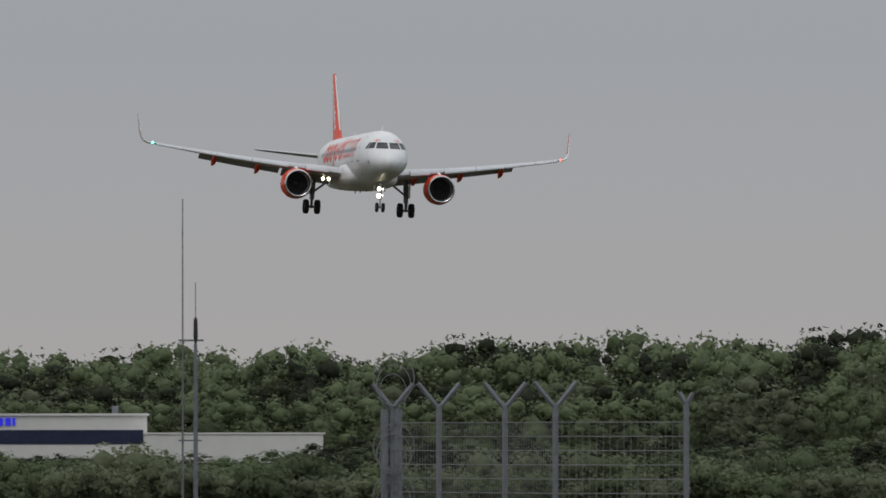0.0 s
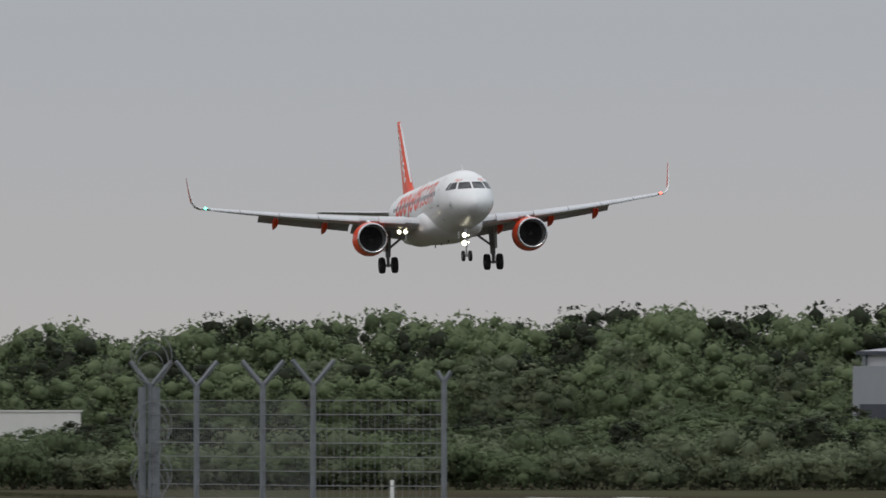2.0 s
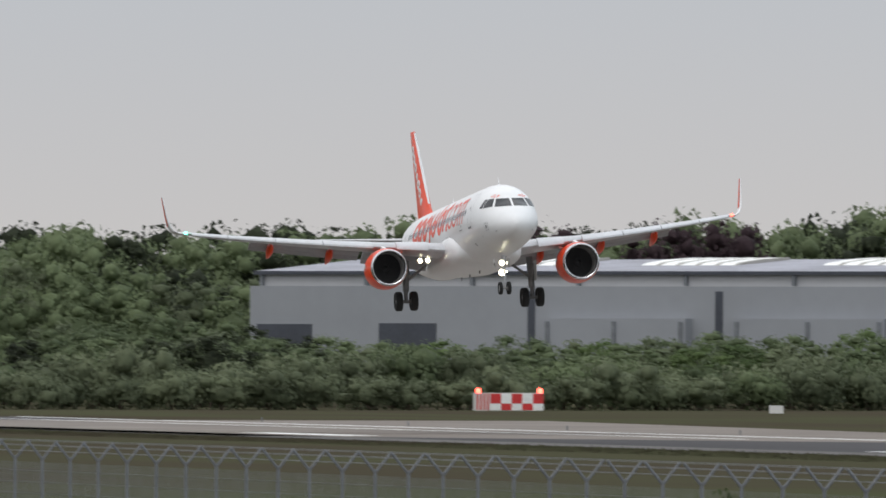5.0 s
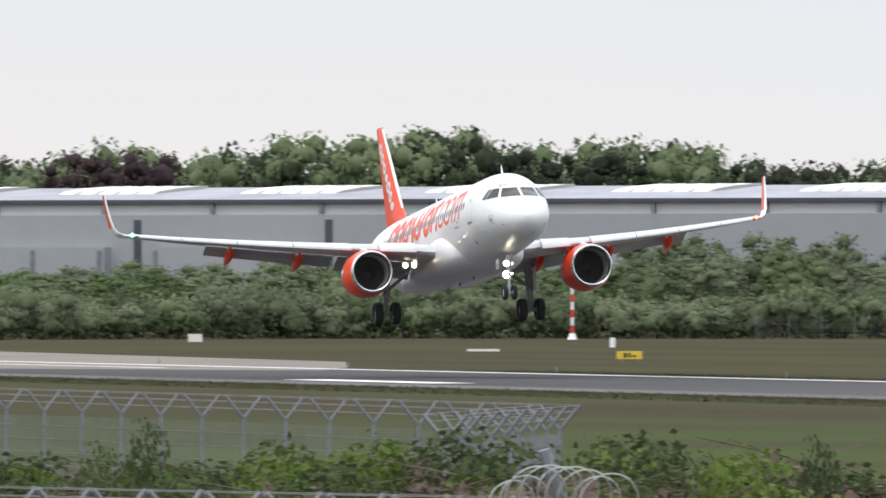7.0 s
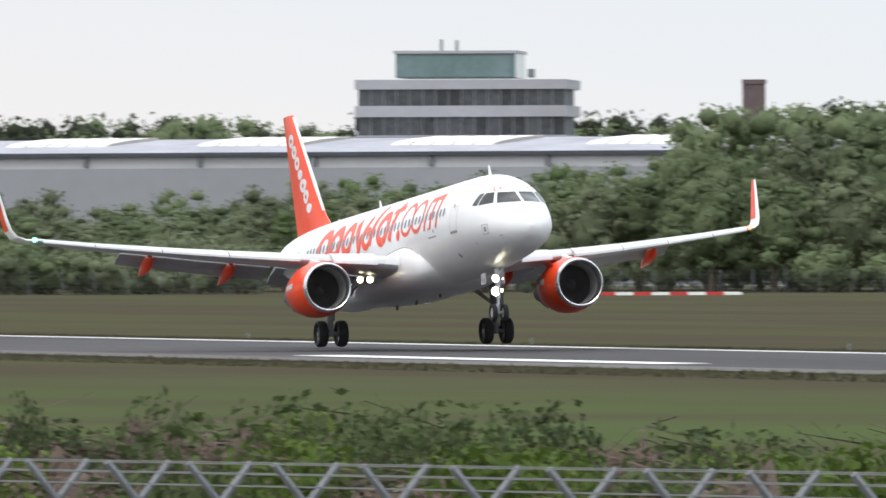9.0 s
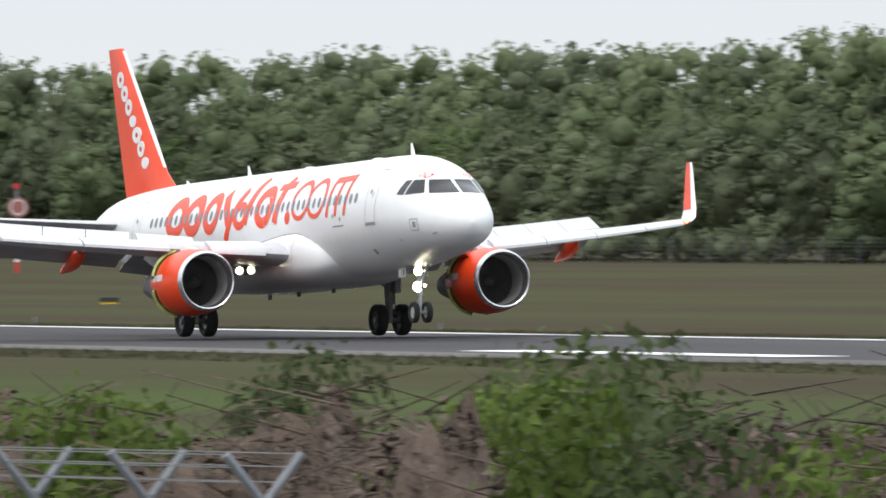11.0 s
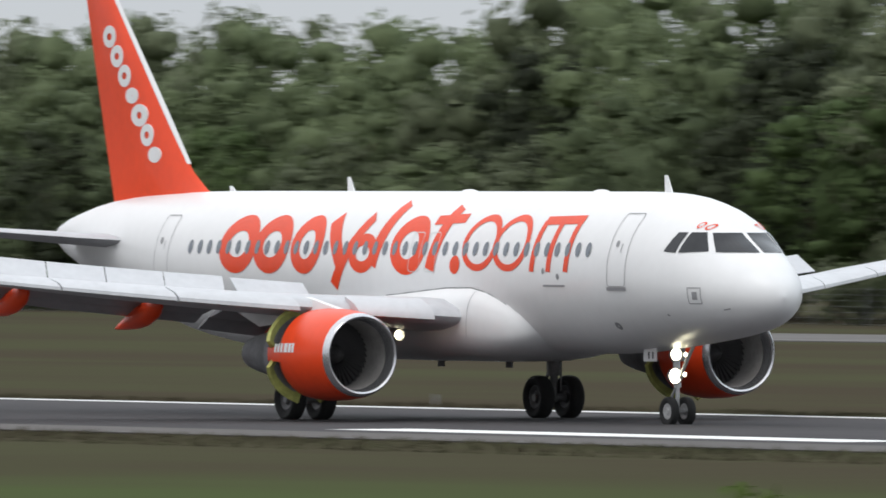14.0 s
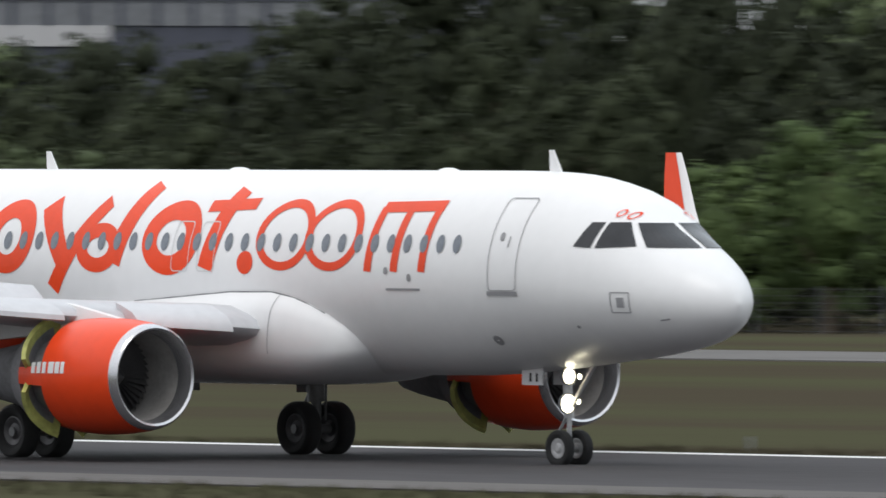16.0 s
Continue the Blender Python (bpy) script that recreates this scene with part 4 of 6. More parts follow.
def leaf_cloud(lobes, leaves, size, seed, core=0.62, rings=(3, 5), rough=0.1, folded=False, loose=0.02, cores=99, ragged=0.3):
    """Vertices, faces and normals of many small leaf sprays shingled over lumpy lobes (centre, radii), the first of them round dense cores."""
    r = np.random.default_rng(seed)
    area = np.array([l[1][0] * l[1][2] for l in lobes])
    counts = np.maximum((leaves * area / area.sum()).astype(int), 8)
    middle = np.mean([l[0] for l in lobes], axis=0)
    vs, fs, ns, base = [], [], [], 0
    for k, ((c, rad), n) in enumerate(zip(lobes, counts)):
        phase = r.uniform(0, 6.28)
        d = r.normal(size=(n, 3))
        d[:, 2] += 0.15
        d /= np.linalg.norm(d, axis=1)[:, None]
        far = r.uniform(0.78, 1.05, (n, 1)) + loose * r.exponential(0.6, (n, 1))
        p = np.array(c) + d * np.array(rad) * far * lumps(d, phase)[:, None]
        nrm = d * 0.8 + np.array([0, 0, 0.2]) + r.normal(size=(n, 3)) * 0.38
        nrm /= np.linalg.norm(nrm, axis=1)[:, None]
        u = np.cross(nrm, r.normal(size=(n, 3)))
        u /= np.linalg.norm(u, axis=1)[:, None]
        w = np.cross(nrm, u)
        s = size * r.uniform(0.5, 1.3, (n, 1))
        if folded:
            corners = [p - u * s * 0.55, p - w * s * 0.36 + nrm * s * 0.12, p + u * s * 0.6, p + w * s * 0.36 + nrm * s * 0.12]
        else:
            corners = [p - u * s * 0.5 - w * s * 0.3, p + u * s * 0.5 - w * s * 0.25, p + w * s * 0.62]
        q = len(corners)
        out = p - middle
        out /= np.linalg.norm(out, axis=1)[:, None] + 0.01
        soft = d * 0.42 + out * 0.42 + nrm * ragged
        soft /= np.linalg.norm(soft, axis=1)[:, None]
        vs.append(np.stack(corners, 1).reshape(-1, 3))
        ns.append(np.repeat(soft, q, axis=0))
        fs += (base + q * np.arange(n)[:, None] + np.arange(q)).tolist()
        base += q * n
        if k < cores:
            m, q = rings
            th = np.pi * (np.arange(1, m)[:, None] / m) + r.normal(size=(m - 1, q)) * 0.3 / m
            ph = 2 * np.pi * (np.arange(q) + 0.5 * (np.arange(1, m)[:, None] % 2)) / q + r.normal(size=(m - 1, q)) * 0.6 / q
            g = np.stack([np.sin(th) * np.cos(ph), np.sin(th) * np.sin(ph), np.cos(th)], -1).reshape(-1, 3)
            g = np.vstack([g, [[0, 0, 1], [0, 0, -1]]])
            ns.append(g)
            vs.append(np.array(c) + g * np.array(rad) * core * (lumps(g, phase)[:, None] + r.normal(size=(len(g), 1)) * rough))
            for i in range(m - 2):
                for j in range(q):
                    fs.append([base + i * q + j, base + (i + 1) * q + j, base + (i + 1) * q + (j + 1) % q, base + i * q + (j + 1) % q])
            top, bot = base + (m - 1) * q, base + (m - 1) * q + 1
            for j in range(q):
                fs.append([top, base + j, base + (j + 1) % q])
                fs.append([bot, base + (m - 2) * q + (j + 1) % q, base + (m - 2) * q + j])
            base += len(g)
    return np.vstack(vs), fs, np.vstack(ns)


def cloud_mesh(name, material, *args, **kw):
    v, f, nrm = leaf_cloud(*args, **kw)
    me = bpy.data.meshes.new(name)
    me.from_pydata(v.tolist(), [], f)
    me.polygons.foreach_set("use_smooth", [True] * len(f))
    me.normals_split_custom_set_from_vertices(nrm.tolist())
    me.materials.append(material)
    return me


def crown_lobes(seed, h, w, n, low):
    """Lobes filling a crown of height h and width w that starts at height low."""
    r = np.random.default_rng(seed)
    span = h - low
    out = [((0, 0, low + span * 0.46), (w * 0.33, w * 0.33, span * 0.42))]
    for k in range(n):
        a = 2.399 * k + r.uniform(-0.5, 0.5)
        t = (k + 0.5) / n
        z = low + span * (0.06 + 0.84 * t)
        reach = w * 0.5 * math.sqrt(max(0.03, 1 - (abs(t - 0.38) / 0.66) ** 2.2)) * r.uniform(0.5, 0.86)
        rad = w * r.uniform(0.075, 0.165)
        out.append(((math.cos(a) * reach, math.sin(a) * reach, z), (rad, rad, rad * r.uniform(0.65, 0.95))))
    top = max(c[2] + q[2] for c, q in out)
    return [((c[0], c[1], c[2] * h / top), q) for c, q in out]


def make_tree(kind, seed, h=12.0, w=8.0, n=16, low=1.6, leaves=1500, size=0.55, material=None, label=""):
    tree = thing("tree", label, "tree", "trees of the wood")
    s = Shape()
    r = np.random.default_rng(seed)
    s.tube([(0, 0, -0.3), (0.05, 0.03, h * 0.2), (0.1, -0.08, h * 0.45), (0.02, 0.05, h * 0.72)], [0.032 * w, 0.024 * w, 0.016 * w, 0.007 * w], 7)
    for k in range(5):
        a, z = r.uniform(0, 6.28), h * r.uniform(0.22, 0.5)
        q = w * r.uniform(0.2, 0.34)
        s.tube([(0.05, 0, z), (math.cos(a) * q * 0.5, math.sin(a) * q * 0.5, z + h * 0.1), (math.cos(a) * q, math.sin(a) * q, z + h * 0.24)], [0.012 * w, 0.009 * w, 0.004 * w], 5)
    part("trunk", s, BARK, tree, "brown trunk with limbs")
    c = new("crown", cloud_mesh("crown", material, crown_lobes(seed, h, w, n, low), leaves, size, seed))
    c.parent = tree
    return tree


def make_bush(seed, h, w, leaves, size, material, label, name="bush"):
    r = np.random.default_rng(seed)
    lobes = [((0, 0, h * 0.42), (w * 0.38, w * 0.38, h * 0.46))]
    for k in range(8):
        a = 2.399 * k
        reach, rad = w * r.uniform(0.18, 0.36), w * r.uniform(0.14, 0.24)
        z = h * r.uniform(0.25, 0.75)
        lobes.append(((math.cos(a) * reach, math.sin(a) * reach, z), (rad, rad, min(rad * 0.9, (h - z) + 0.1))))
    bush = thing(name, label, "bush", "bushes")
    crown = new("leaves", cloud_mesh("leaves", material, lobes, leaves, size, seed))
    crown.parent = bush
    stems = Shape()
    for k in range(5):
        a, q = 1.26 * k + r.uniform(-0.3, 0.3), w * r.uniform(0.1, 0.24)
        stems.tube([(0, 0, -0.1), (math.cos(a) * q * 0.5, math.sin(a) * q * 0.5, h * 0.3), (math.cos(a) * q, math.sin(a) * q, h * 0.62)], [0.06, 0.045, 0.02], 4)
    part("branching_stem", stems, BARK, bush, "brown branching woody stem")
    return bush


def scaled(x, y, z, turn, sx, sz):
    return Matrix.Translation((x, y, z)) @ Matrix.Rotation(turn, 4, "Z") @ Matrix.Diagonal((sx, sx, sz, 1))


TREES = {
    "oak": [make_tree("oak", 11 + k, 12, 11.0, 30, 0.8, 2350, 0.38, LEAF, "broad deciduous tree in dense leaf, green lightened for haze") for k in range(4)],
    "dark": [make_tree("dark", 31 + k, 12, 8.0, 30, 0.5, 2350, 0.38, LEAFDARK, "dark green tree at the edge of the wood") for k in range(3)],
    "pale": [make_tree("pale", 51 + k, 12, 9.5, 30, 0.6, 2350, 0.38, LEAFOLIVE, "olive green willow tree, paled for haze") for k in range(3)],
    "fresh": [make_tree("fresh", 71 + k, 12, 9.0, 30, 0.6, 2350, 0.38, LEAFFRESH, "fresh bright green young tree") for k in range(2)],
}
SHRUBS = {
    "green": [make_bush(91 + k, 4, 6, 950, 0.34, LEAF, "rounded green bush in leaf, lightened for haze") for k in range(3)],
    "olive": [make_bush(101 + k, 4, 6.5, 950, 0.34, LEAFOLIVE, "rounded grey-green willow bush, lightened for haze") for k in range(3)],
}
FAR = {}


def far_shape(kind):
    """A lighter crown for woods so far off that trees cannot be counted."""
    key, seed = kind, int(rng.integers(3))
    if (key, seed) not in FAR:
        FAR[key, seed] = leaf_cloud(crown_lobes(400 + seed + len(kind), 12, 11.0, 28, 0.5), 1600, 0.43, 500 + seed)
    return FAR[key, seed]


class FarWood:
    """Gathers far trees into one mesh for each colour of leaf."""

    def __init__(self):
        self.sets = {}

    def plant(self, kind, x, y, height, spread=1.0):
        v, f, nrm = far_shape(kind)
        k = height / 12.0
        a, w = rng.uniform(0, 6.28), (0.55 + 0.45 * k) * rng.uniform(0.9, 1.15) * spread
        c, s = math.cos(a) * w, math.sin(a) * w
        p = np.stack([v[:, 0] * c - v[:, 1] * s + x, v[:, 0] * s + v[:, 1] * c + y, v[:, 2] * k + ground_z(y)], 1)
        ca, sa = math.cos(a), math.sin(a)
        turned = np.stack([nrm[:, 0] * ca - nrm[:, 1] * sa, nrm[:, 0] * sa + nrm[:, 1] * ca, nrm[:, 2]], 1)
        self.sets.setdefault(kind, []).append((p, f, turned))

    def build(self, name, label):
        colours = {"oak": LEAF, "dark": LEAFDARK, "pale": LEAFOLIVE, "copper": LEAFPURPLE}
        for kind, items in self.sets.items():
            verts = np.vstack([p for p, f, q in items])
            loops, totals, base = [], [], 0
            for p, f, q in items:
                loops.append(np.array([i for q in f for i in q]) + base)
                totals.append(np.array([len(q) for q in f]))
                base += len(p)
            loops, totals = np.concatenate(loops), np.concatenate(totals)
            me = bpy.data.meshes.new(name)
            me.vertices.add(len(verts))
            me.vertices.foreach_set("co", verts.astype(np.float32).ravel())
            me.loops.add(len(loops))
            me.loops.foreach_set("vertex_index", loops.astype(np.int32))
            me.polygons.add(len(totals))
            me.polygons.foreach_set("loop_start", (np.cumsum(totals) - totals).astype(np.int32))
            me.polygons.foreach_set("use_smooth", [True] * len(totals))
            me.update(calc_edges=True)
            me.normals_split_custom_set_from_vertices(np.vstack([q for p, f, q in items]).tolist())
            me.materials.append(colours[kind])
            tagged(new(name, me), label, "wood", kind="stuff")


USED = set()


def plant(kind, x, y, height, spread=1.0):
    """Sets a tree or bush of that kind and height at x, y; the first of each shape is moved there, the next are copies."""
    stock = TREES.get(kind) or SHRUBS[kind]
    src = stock[int(rng.integers(len(stock)))]
    base = 12.0 if kind in TREES else 4.0
    k = height / base
    wide = (0.55 + 0.45 * k) * spread if kind in TREES else k ** 0.6 * spread
    m = scaled(x, y, ground_z(y) - 0.05, rng.uniform(0, 6.28), wide * rng.uniform(0.9, 1.12), k)
    if src.name not in USED:
        USED.add(src.name)
        src.matrix_basis = m
        return src
    ob = copy_thing(src, Matrix.Identity(4))
    ob.matrix_basis = m
    return ob


def height_at(table, b):
    """Height by bearing, from pairs in falling bearing."""
    xs = [-p[0] for p in table]
    return float(np.interp(-b, xs, [p[1] for p in table]))


def wood(table, near, depth, rows, step, kinds, jitter=0.06, low=0.75, far=None, grow=1.0):
    """A wood seen from the bank: its top follows the table (bearing, height); rows go back from distance near."""
    b0, b1 = table[0][0], table[-1][0]
    for i in range(rows):
        d0 = near + depth * i
        t = (i + 1) / rows
        b = b0
        while b > b1:
            d = (d0(b) if callable(d0) else d0) + rng.uniform(-2, 2)
            h = height_at(table, b) * grow
            h *= (low + (1 - low) * t) * rng.uniform(1 - jitter * 2.2, 1 + jitter * 0.5)
            x, y = polar(b, d)
            kind = kinds[int(rng.integers(len(kinds)))]
            far.plant(kind, x, y, h) if far else plant(kind, x, y, h)
            b -= math.degrees(step * rng.uniform(0.75, 1.25) / d)


DISTANT = FarWood()
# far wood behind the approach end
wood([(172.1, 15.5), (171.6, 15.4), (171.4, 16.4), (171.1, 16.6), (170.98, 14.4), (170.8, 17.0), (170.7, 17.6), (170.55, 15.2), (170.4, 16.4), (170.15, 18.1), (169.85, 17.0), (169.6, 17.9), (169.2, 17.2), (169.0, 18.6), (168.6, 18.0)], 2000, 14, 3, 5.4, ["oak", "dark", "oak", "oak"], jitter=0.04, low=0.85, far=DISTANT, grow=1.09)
wood([(172.1, 11.4), (170.6, 11.6), (170.0, 11.4), (169.3, 11.8), (168.9, 13.0), (168.3, 13.5), (167.9, 12.5)], 1700, 12, 2, 5.6, ["oak", "dark", "pale", "oak"], jitter=0.03, far=DISTANT, grow=1.04)
wood([(172.1, 5.4), (171.3, 5.3), (170.9, 4.8), (170.5, 6.2), (169.6, 6.2), (168.8, 7.0), (168.2, 8.0), (167.8, 6.0)], 1345, 16, 3, 4.0, ["pale", "dark", "oak", "oak", "dark"], low=0.75)
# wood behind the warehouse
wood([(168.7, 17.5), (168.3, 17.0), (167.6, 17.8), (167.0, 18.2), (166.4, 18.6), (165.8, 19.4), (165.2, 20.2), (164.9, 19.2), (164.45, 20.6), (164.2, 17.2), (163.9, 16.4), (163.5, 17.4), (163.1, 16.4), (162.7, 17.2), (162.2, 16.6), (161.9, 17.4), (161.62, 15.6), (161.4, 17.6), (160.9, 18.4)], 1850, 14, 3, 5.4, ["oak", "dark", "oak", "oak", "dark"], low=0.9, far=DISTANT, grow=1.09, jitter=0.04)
for b in (167.25, 167.1, 166.95, 166.55, 166.42, 166.3):
    x, y = polar(b, 1835)
    DISTANT.plant("copper", x, y, 19.0)
# willow belt before the warehouse
wood([(168.1, 6.2), (167.3, 6.0), (166.6, 6.6), (165.9, 7.0), (165.3, 7.2), (164.9, 6.5), (164.6, 8.2), (164.0, 9.4), (163.6, 8.0), (163.0, 9.8), (162.6, 10.3), (162.0, 11.6), (161.4, 12.2)], 1345, 13, 3, 5.0, ["pale", "oak", "oak", "fresh"], low=0.72)


def edge(b):
    """Distance of the wood's edge on the far side of the field, by bearing."""
    return float(np.interp(-b, [-172, -168, -165.6, -162.7, -160, -156.4, -151.5, -146.8, -139], [1290, 1290, 1318, 1300, 1300, 1078, 885, 712, 655]))


def belt(b0, b1, off, step, kinds, h0, h1):
    b = b0
    while b > b1:
        d = edge(b) + off + rng.uniform(-1.5, 1.5)
        x, y = polar(b, d)
        plant(kinds[int(rng.integers(len(kinds)))], x, y, rng.uniform(h0, h1))
        b -= math.degrees(step * rng.uniform(0.7, 1.3) / d)


belt(172.1, 163.2, 6, 3.6, ["olive", "olive", "green"], 2.6, 4.2)
belt(172.1, 161.0, 16, 4.2, ["olive", "green"], 3.6, 5.4)
belt(161.2, 147.2, 4, 4.5, ["green", "olive"], 2.4, 4.0)


def long_wood(table, off, step, kinds, factor, jitter, far=None):
    b = table[0][0]
    while b > table[-1][0]:
        d = edge(b) + off + rng.uniform(-2, 2)
        px = height_at(table, b) if b > 148 else min(height_at(table, b + q) for q in (-0.12, 0, 0.12))
        h = (5.65 + px / 29177.0 * d) * factor * rng.uniform(1 - jitter, 1 + jitter * 0.4)
        x, y = polar(b, d)
        kind = kinds[int(rng.integers(len(kinds)))]
        # farther, hazier stretch: haze-paled crowns take the place of dark ones
        if b > 157 and kind == "dark":
            kind = "pale"
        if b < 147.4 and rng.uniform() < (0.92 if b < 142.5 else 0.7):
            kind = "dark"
        far.plant(kind, x, y, h, 0.72 if b < 148 else 1.0) if far else plant(kind, x, y, h, 0.8 if b < 148 else 1.0)
        b -= math.degrees(step * (0.75 if b < 148 else 1.0) * rng.uniform(0.75, 1.25) / d)


# rise of the wood's top over eye level, by bearing
RISE = [(161.6, 190), (161.0, 205), (160.5, 200), (160.1, 225), (159.8, 205), (159.3, 215), (158.5, 225), (157.6, 240), (156.8, 275), (156.4, 235), (155.6, 222), (155.3, 250), (154.9, 262), (154.5, 268), (154.2, 310), (153.8, 325), (153.3, 335), (152.8, 325), (152.3, 320), (151.7, 300), (151.3, 320), (151.0, 335), (150.5, 315), (150.1, 325), (149.9, 385), (149.2, 420), (148.5, 430), (147.8, 420), (147.3, 385), (147.05, 330), (146.85, 315), (146.7, 266), (146.6, 240), (146.4, 280), (146.25, 236), (146.1, 230), (145.95, 185), (145.8, 240), (145.67, 250), (145.28, 250), (144.89, 236), (144.7, 236), (144.5, 268), (144.4, 298), (144.1, 319), (143.85, 325), (143.7, 245), (143.4, 240), (143.2, 185), (142.95, 184), (142.75, 224), (142.45, 300), (142.25, 274), (142.0, 244), (141.85, 280), (141.4, 250), (141.2, 296), (140.9, 380), (140.4, 440), (139.8, 450), (138.2, 450)]
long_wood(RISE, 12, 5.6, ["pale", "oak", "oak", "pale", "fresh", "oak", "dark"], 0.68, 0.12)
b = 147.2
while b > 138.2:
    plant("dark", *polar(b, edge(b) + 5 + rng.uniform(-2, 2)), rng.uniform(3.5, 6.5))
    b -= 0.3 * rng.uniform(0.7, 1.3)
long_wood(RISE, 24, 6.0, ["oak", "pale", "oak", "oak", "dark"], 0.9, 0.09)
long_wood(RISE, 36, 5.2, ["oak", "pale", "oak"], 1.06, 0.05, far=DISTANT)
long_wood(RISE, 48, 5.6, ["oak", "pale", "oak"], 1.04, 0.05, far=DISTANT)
plant("fresh", *polar(139.2, edge(139.2) - 3), 9.0)
plant("fresh", *polar(139.6, edge(139.6)), 7.0)
DISTANT.build("distant_wood", "dense green wood on the skyline")


# ---- buildings beyond the field ----
def facing(b, d, turn=0.0):
    """A pose at bearing b and distance d whose -y side faces the bank."""
    x, y = polar(b, d)
    return Matrix.Translation((x, y, 0)) @ Matrix.Rotation(radians(b - 90 + turn), 4, "Z")


def build_warehouse():
    a, b = Vector(polar(167.98, 1540)), Vector(polar(161.3, 1441))
    long = (b - a).length
    ang = math.atan2(b.y - a.y, b.x - a.x)
    w = thing("warehouse", "long grey clad warehouse with milky skylights on a low roof", "warehouse", at=Matrix.Translation((a.x, a.y, 0)) @ Matrix.Rotation(ang, 4, "Z"))
    part("wall", Shape().box(0, long, 0, 60, -0.5, 10.55), WALLGREY, w, "grey sheet cladding")
    part("upper_wall", Shape().box(0.7, long - 0.7, 0.7, 59, 10.55, 11.9), WALLTOP, w, "paler strip under the gutter")
    part("gutter", Shape().box(0.2, long, 0.2, 0.75, 11.6, 11.95), DOORDARK, w)
    part("roof", Shape().loft([[(0.3, 0.5, 11.95), (0.3, 18, 13.1), (0.3, 59, 13.2), (0.3, 59, 11.9)], [(long, 0.5, 11.95), (long, 18, 13.3), (long, 59, 13.4), (long, 59, 11.9)]]), ROOFGREY, w, "grey sheet roof")
    n = int(long / 11.6)
    for i in range(n + 1):
        x = 1.0 + i * 11.6
        part("bracket", Shape().box(x - 0.18, x + 0.18, 0.35, 0.72, 10.6, 11.7), GALV, w)
    for i in range(9):
        x0 = 17.9 + i * 19.6
        s, r = Shape(), Shape()
        for k in range(5):
            xa = x0 + k * 2.1
            for shape, xb, xc, up, y0, y1 in ((s, xa, xa + 1.72, 0.22, 8.5, 17.0), (r, xa + 1.72, xa + 2.1, 0.24, 8.2, 17.2)):
                slope = (1.15 + 0.2 * xb / long) / 17.5
                foot = [(y, 11.95 + slope * (y - 0.5)) for y in (y0, y0 + 1.2, (y0 + y1) / 2, y1)]
                ring = [(y, z + h) for (y, z), h in zip(foot, (0.0, up, up * 1.4, up))] + [(y, z - 0.05) for y, z in foot[::-1]]
                shape.loft([[(x + 0.16 * (y - y0) / 3, y, z) for y, z in ring] for x in (xb, xc)])
        part("skylight", s, SKYLIGHT, w, "milky ribbed skylight")
        part("skylight_rib", r, SKYRIB, w)
    for x0, x1, z0, z1 in ((0.8, 6.9, 0, 7.0), (14.3, 20.6, 0, 7.1), (30.6, 31.4, 0, 10.1), (50.9, 51.7, 0, 10.1), (71.3, 72.1, 0, 10.1), (91.4, 92.2, 0, 10.1)):
        part("door", Shape().box(x0, x1, -0.06, 0.1, z0, z1), DOORDARK, w, "dark doorway")
    for x0, x1 in ((33.0, 48.4), (53.4, 69.6)):
        part("loading_bay", Shape().box(x0, x1, -1.2, 0, 0, 7.6), WALLGREY, w, "grey projecting loading bay")
        for x in (x0 + 0.5, (x0 + x1) / 2, x1 - 0.5):
            part("bay_post", Shape().box(x - 0.2, x + 0.2, -1.35, -1.2, 0, 7.3), GALV, w)


def build_office():
    o = thing("office_block", "grey office block with dark window bands and glass penthouse", "office building", at=facing(162.47, 1700, -4))
    half = 10.95
    part("core", Shape().box(-half + 0.6, half - 0.6, 0.6, 22, 0, 20.0), DOORDARK, o)
    for z, h in ((10.5, 4.4), (16.8, 1.15), (19.65, 1.0)):
        part("parapet", Shape().box(-half, half, 0, 22.6, z - 0.25, z + h - 0.25), OFFICEGREY, o, "grey concrete parapet band")
    for z, tall in ((14.65, 1.9), (17.7, 1.7)):
        x = -half + 0.35
        while x < half - 0.6:
            part("window", Shape().box(x, x + 1.25, 0.28, 0.4, z, z + tall), OFFICEGLASS, o)
            part("mullion", Shape().box(x + 1.25, x + 1.34, 0.2, 0.42, z, z + tall), GALV, o)
            x += 1.34
    part("penthouse", Shape().box(-6.9, 5.5, 2.6, 18, 20.6, 23.1), TEALGLASS, o, "teal glass penthouse")
    for i in range(7):
        x = -6.9 + i * 1.98
        part("penthouse_pane", Shape().box(x + 0.06, min(x + 1.92, 5.4), 2.5, 2.6, 20.7, 23.0), TEALGLASS, o)
    part("penthouse_roof", Shape().box(-7.1, 5.7, 2.3, 18.2, 23.1, 23.4), OFFICEGREY, o)
    for x, h in ((-2.4, 1.2), (-0.8, 1.1)):
        part("chimney", Shape().box(x - 0.15, x + 0.15, 6, 6.4, 23.4, 23.4 + h), GALV, o)
    part("roof_unit", Shape().box(6.6, 7.3, 5, 6, 20.6, 21.5), GALV, o)
    link = thing("low_annex", "flat grey annex roof beside the office block", "building", at=facing(162.75, 1690, -4))
    part("wall", Shape().box(-12, 14, 0, 15, 0, 14.2), OFFICEGREY, link)
    part("roof", Shape().box(-12.3, 14.3, -0.3, 15.3, 14.2, 14.5), ROOFGREY, link)


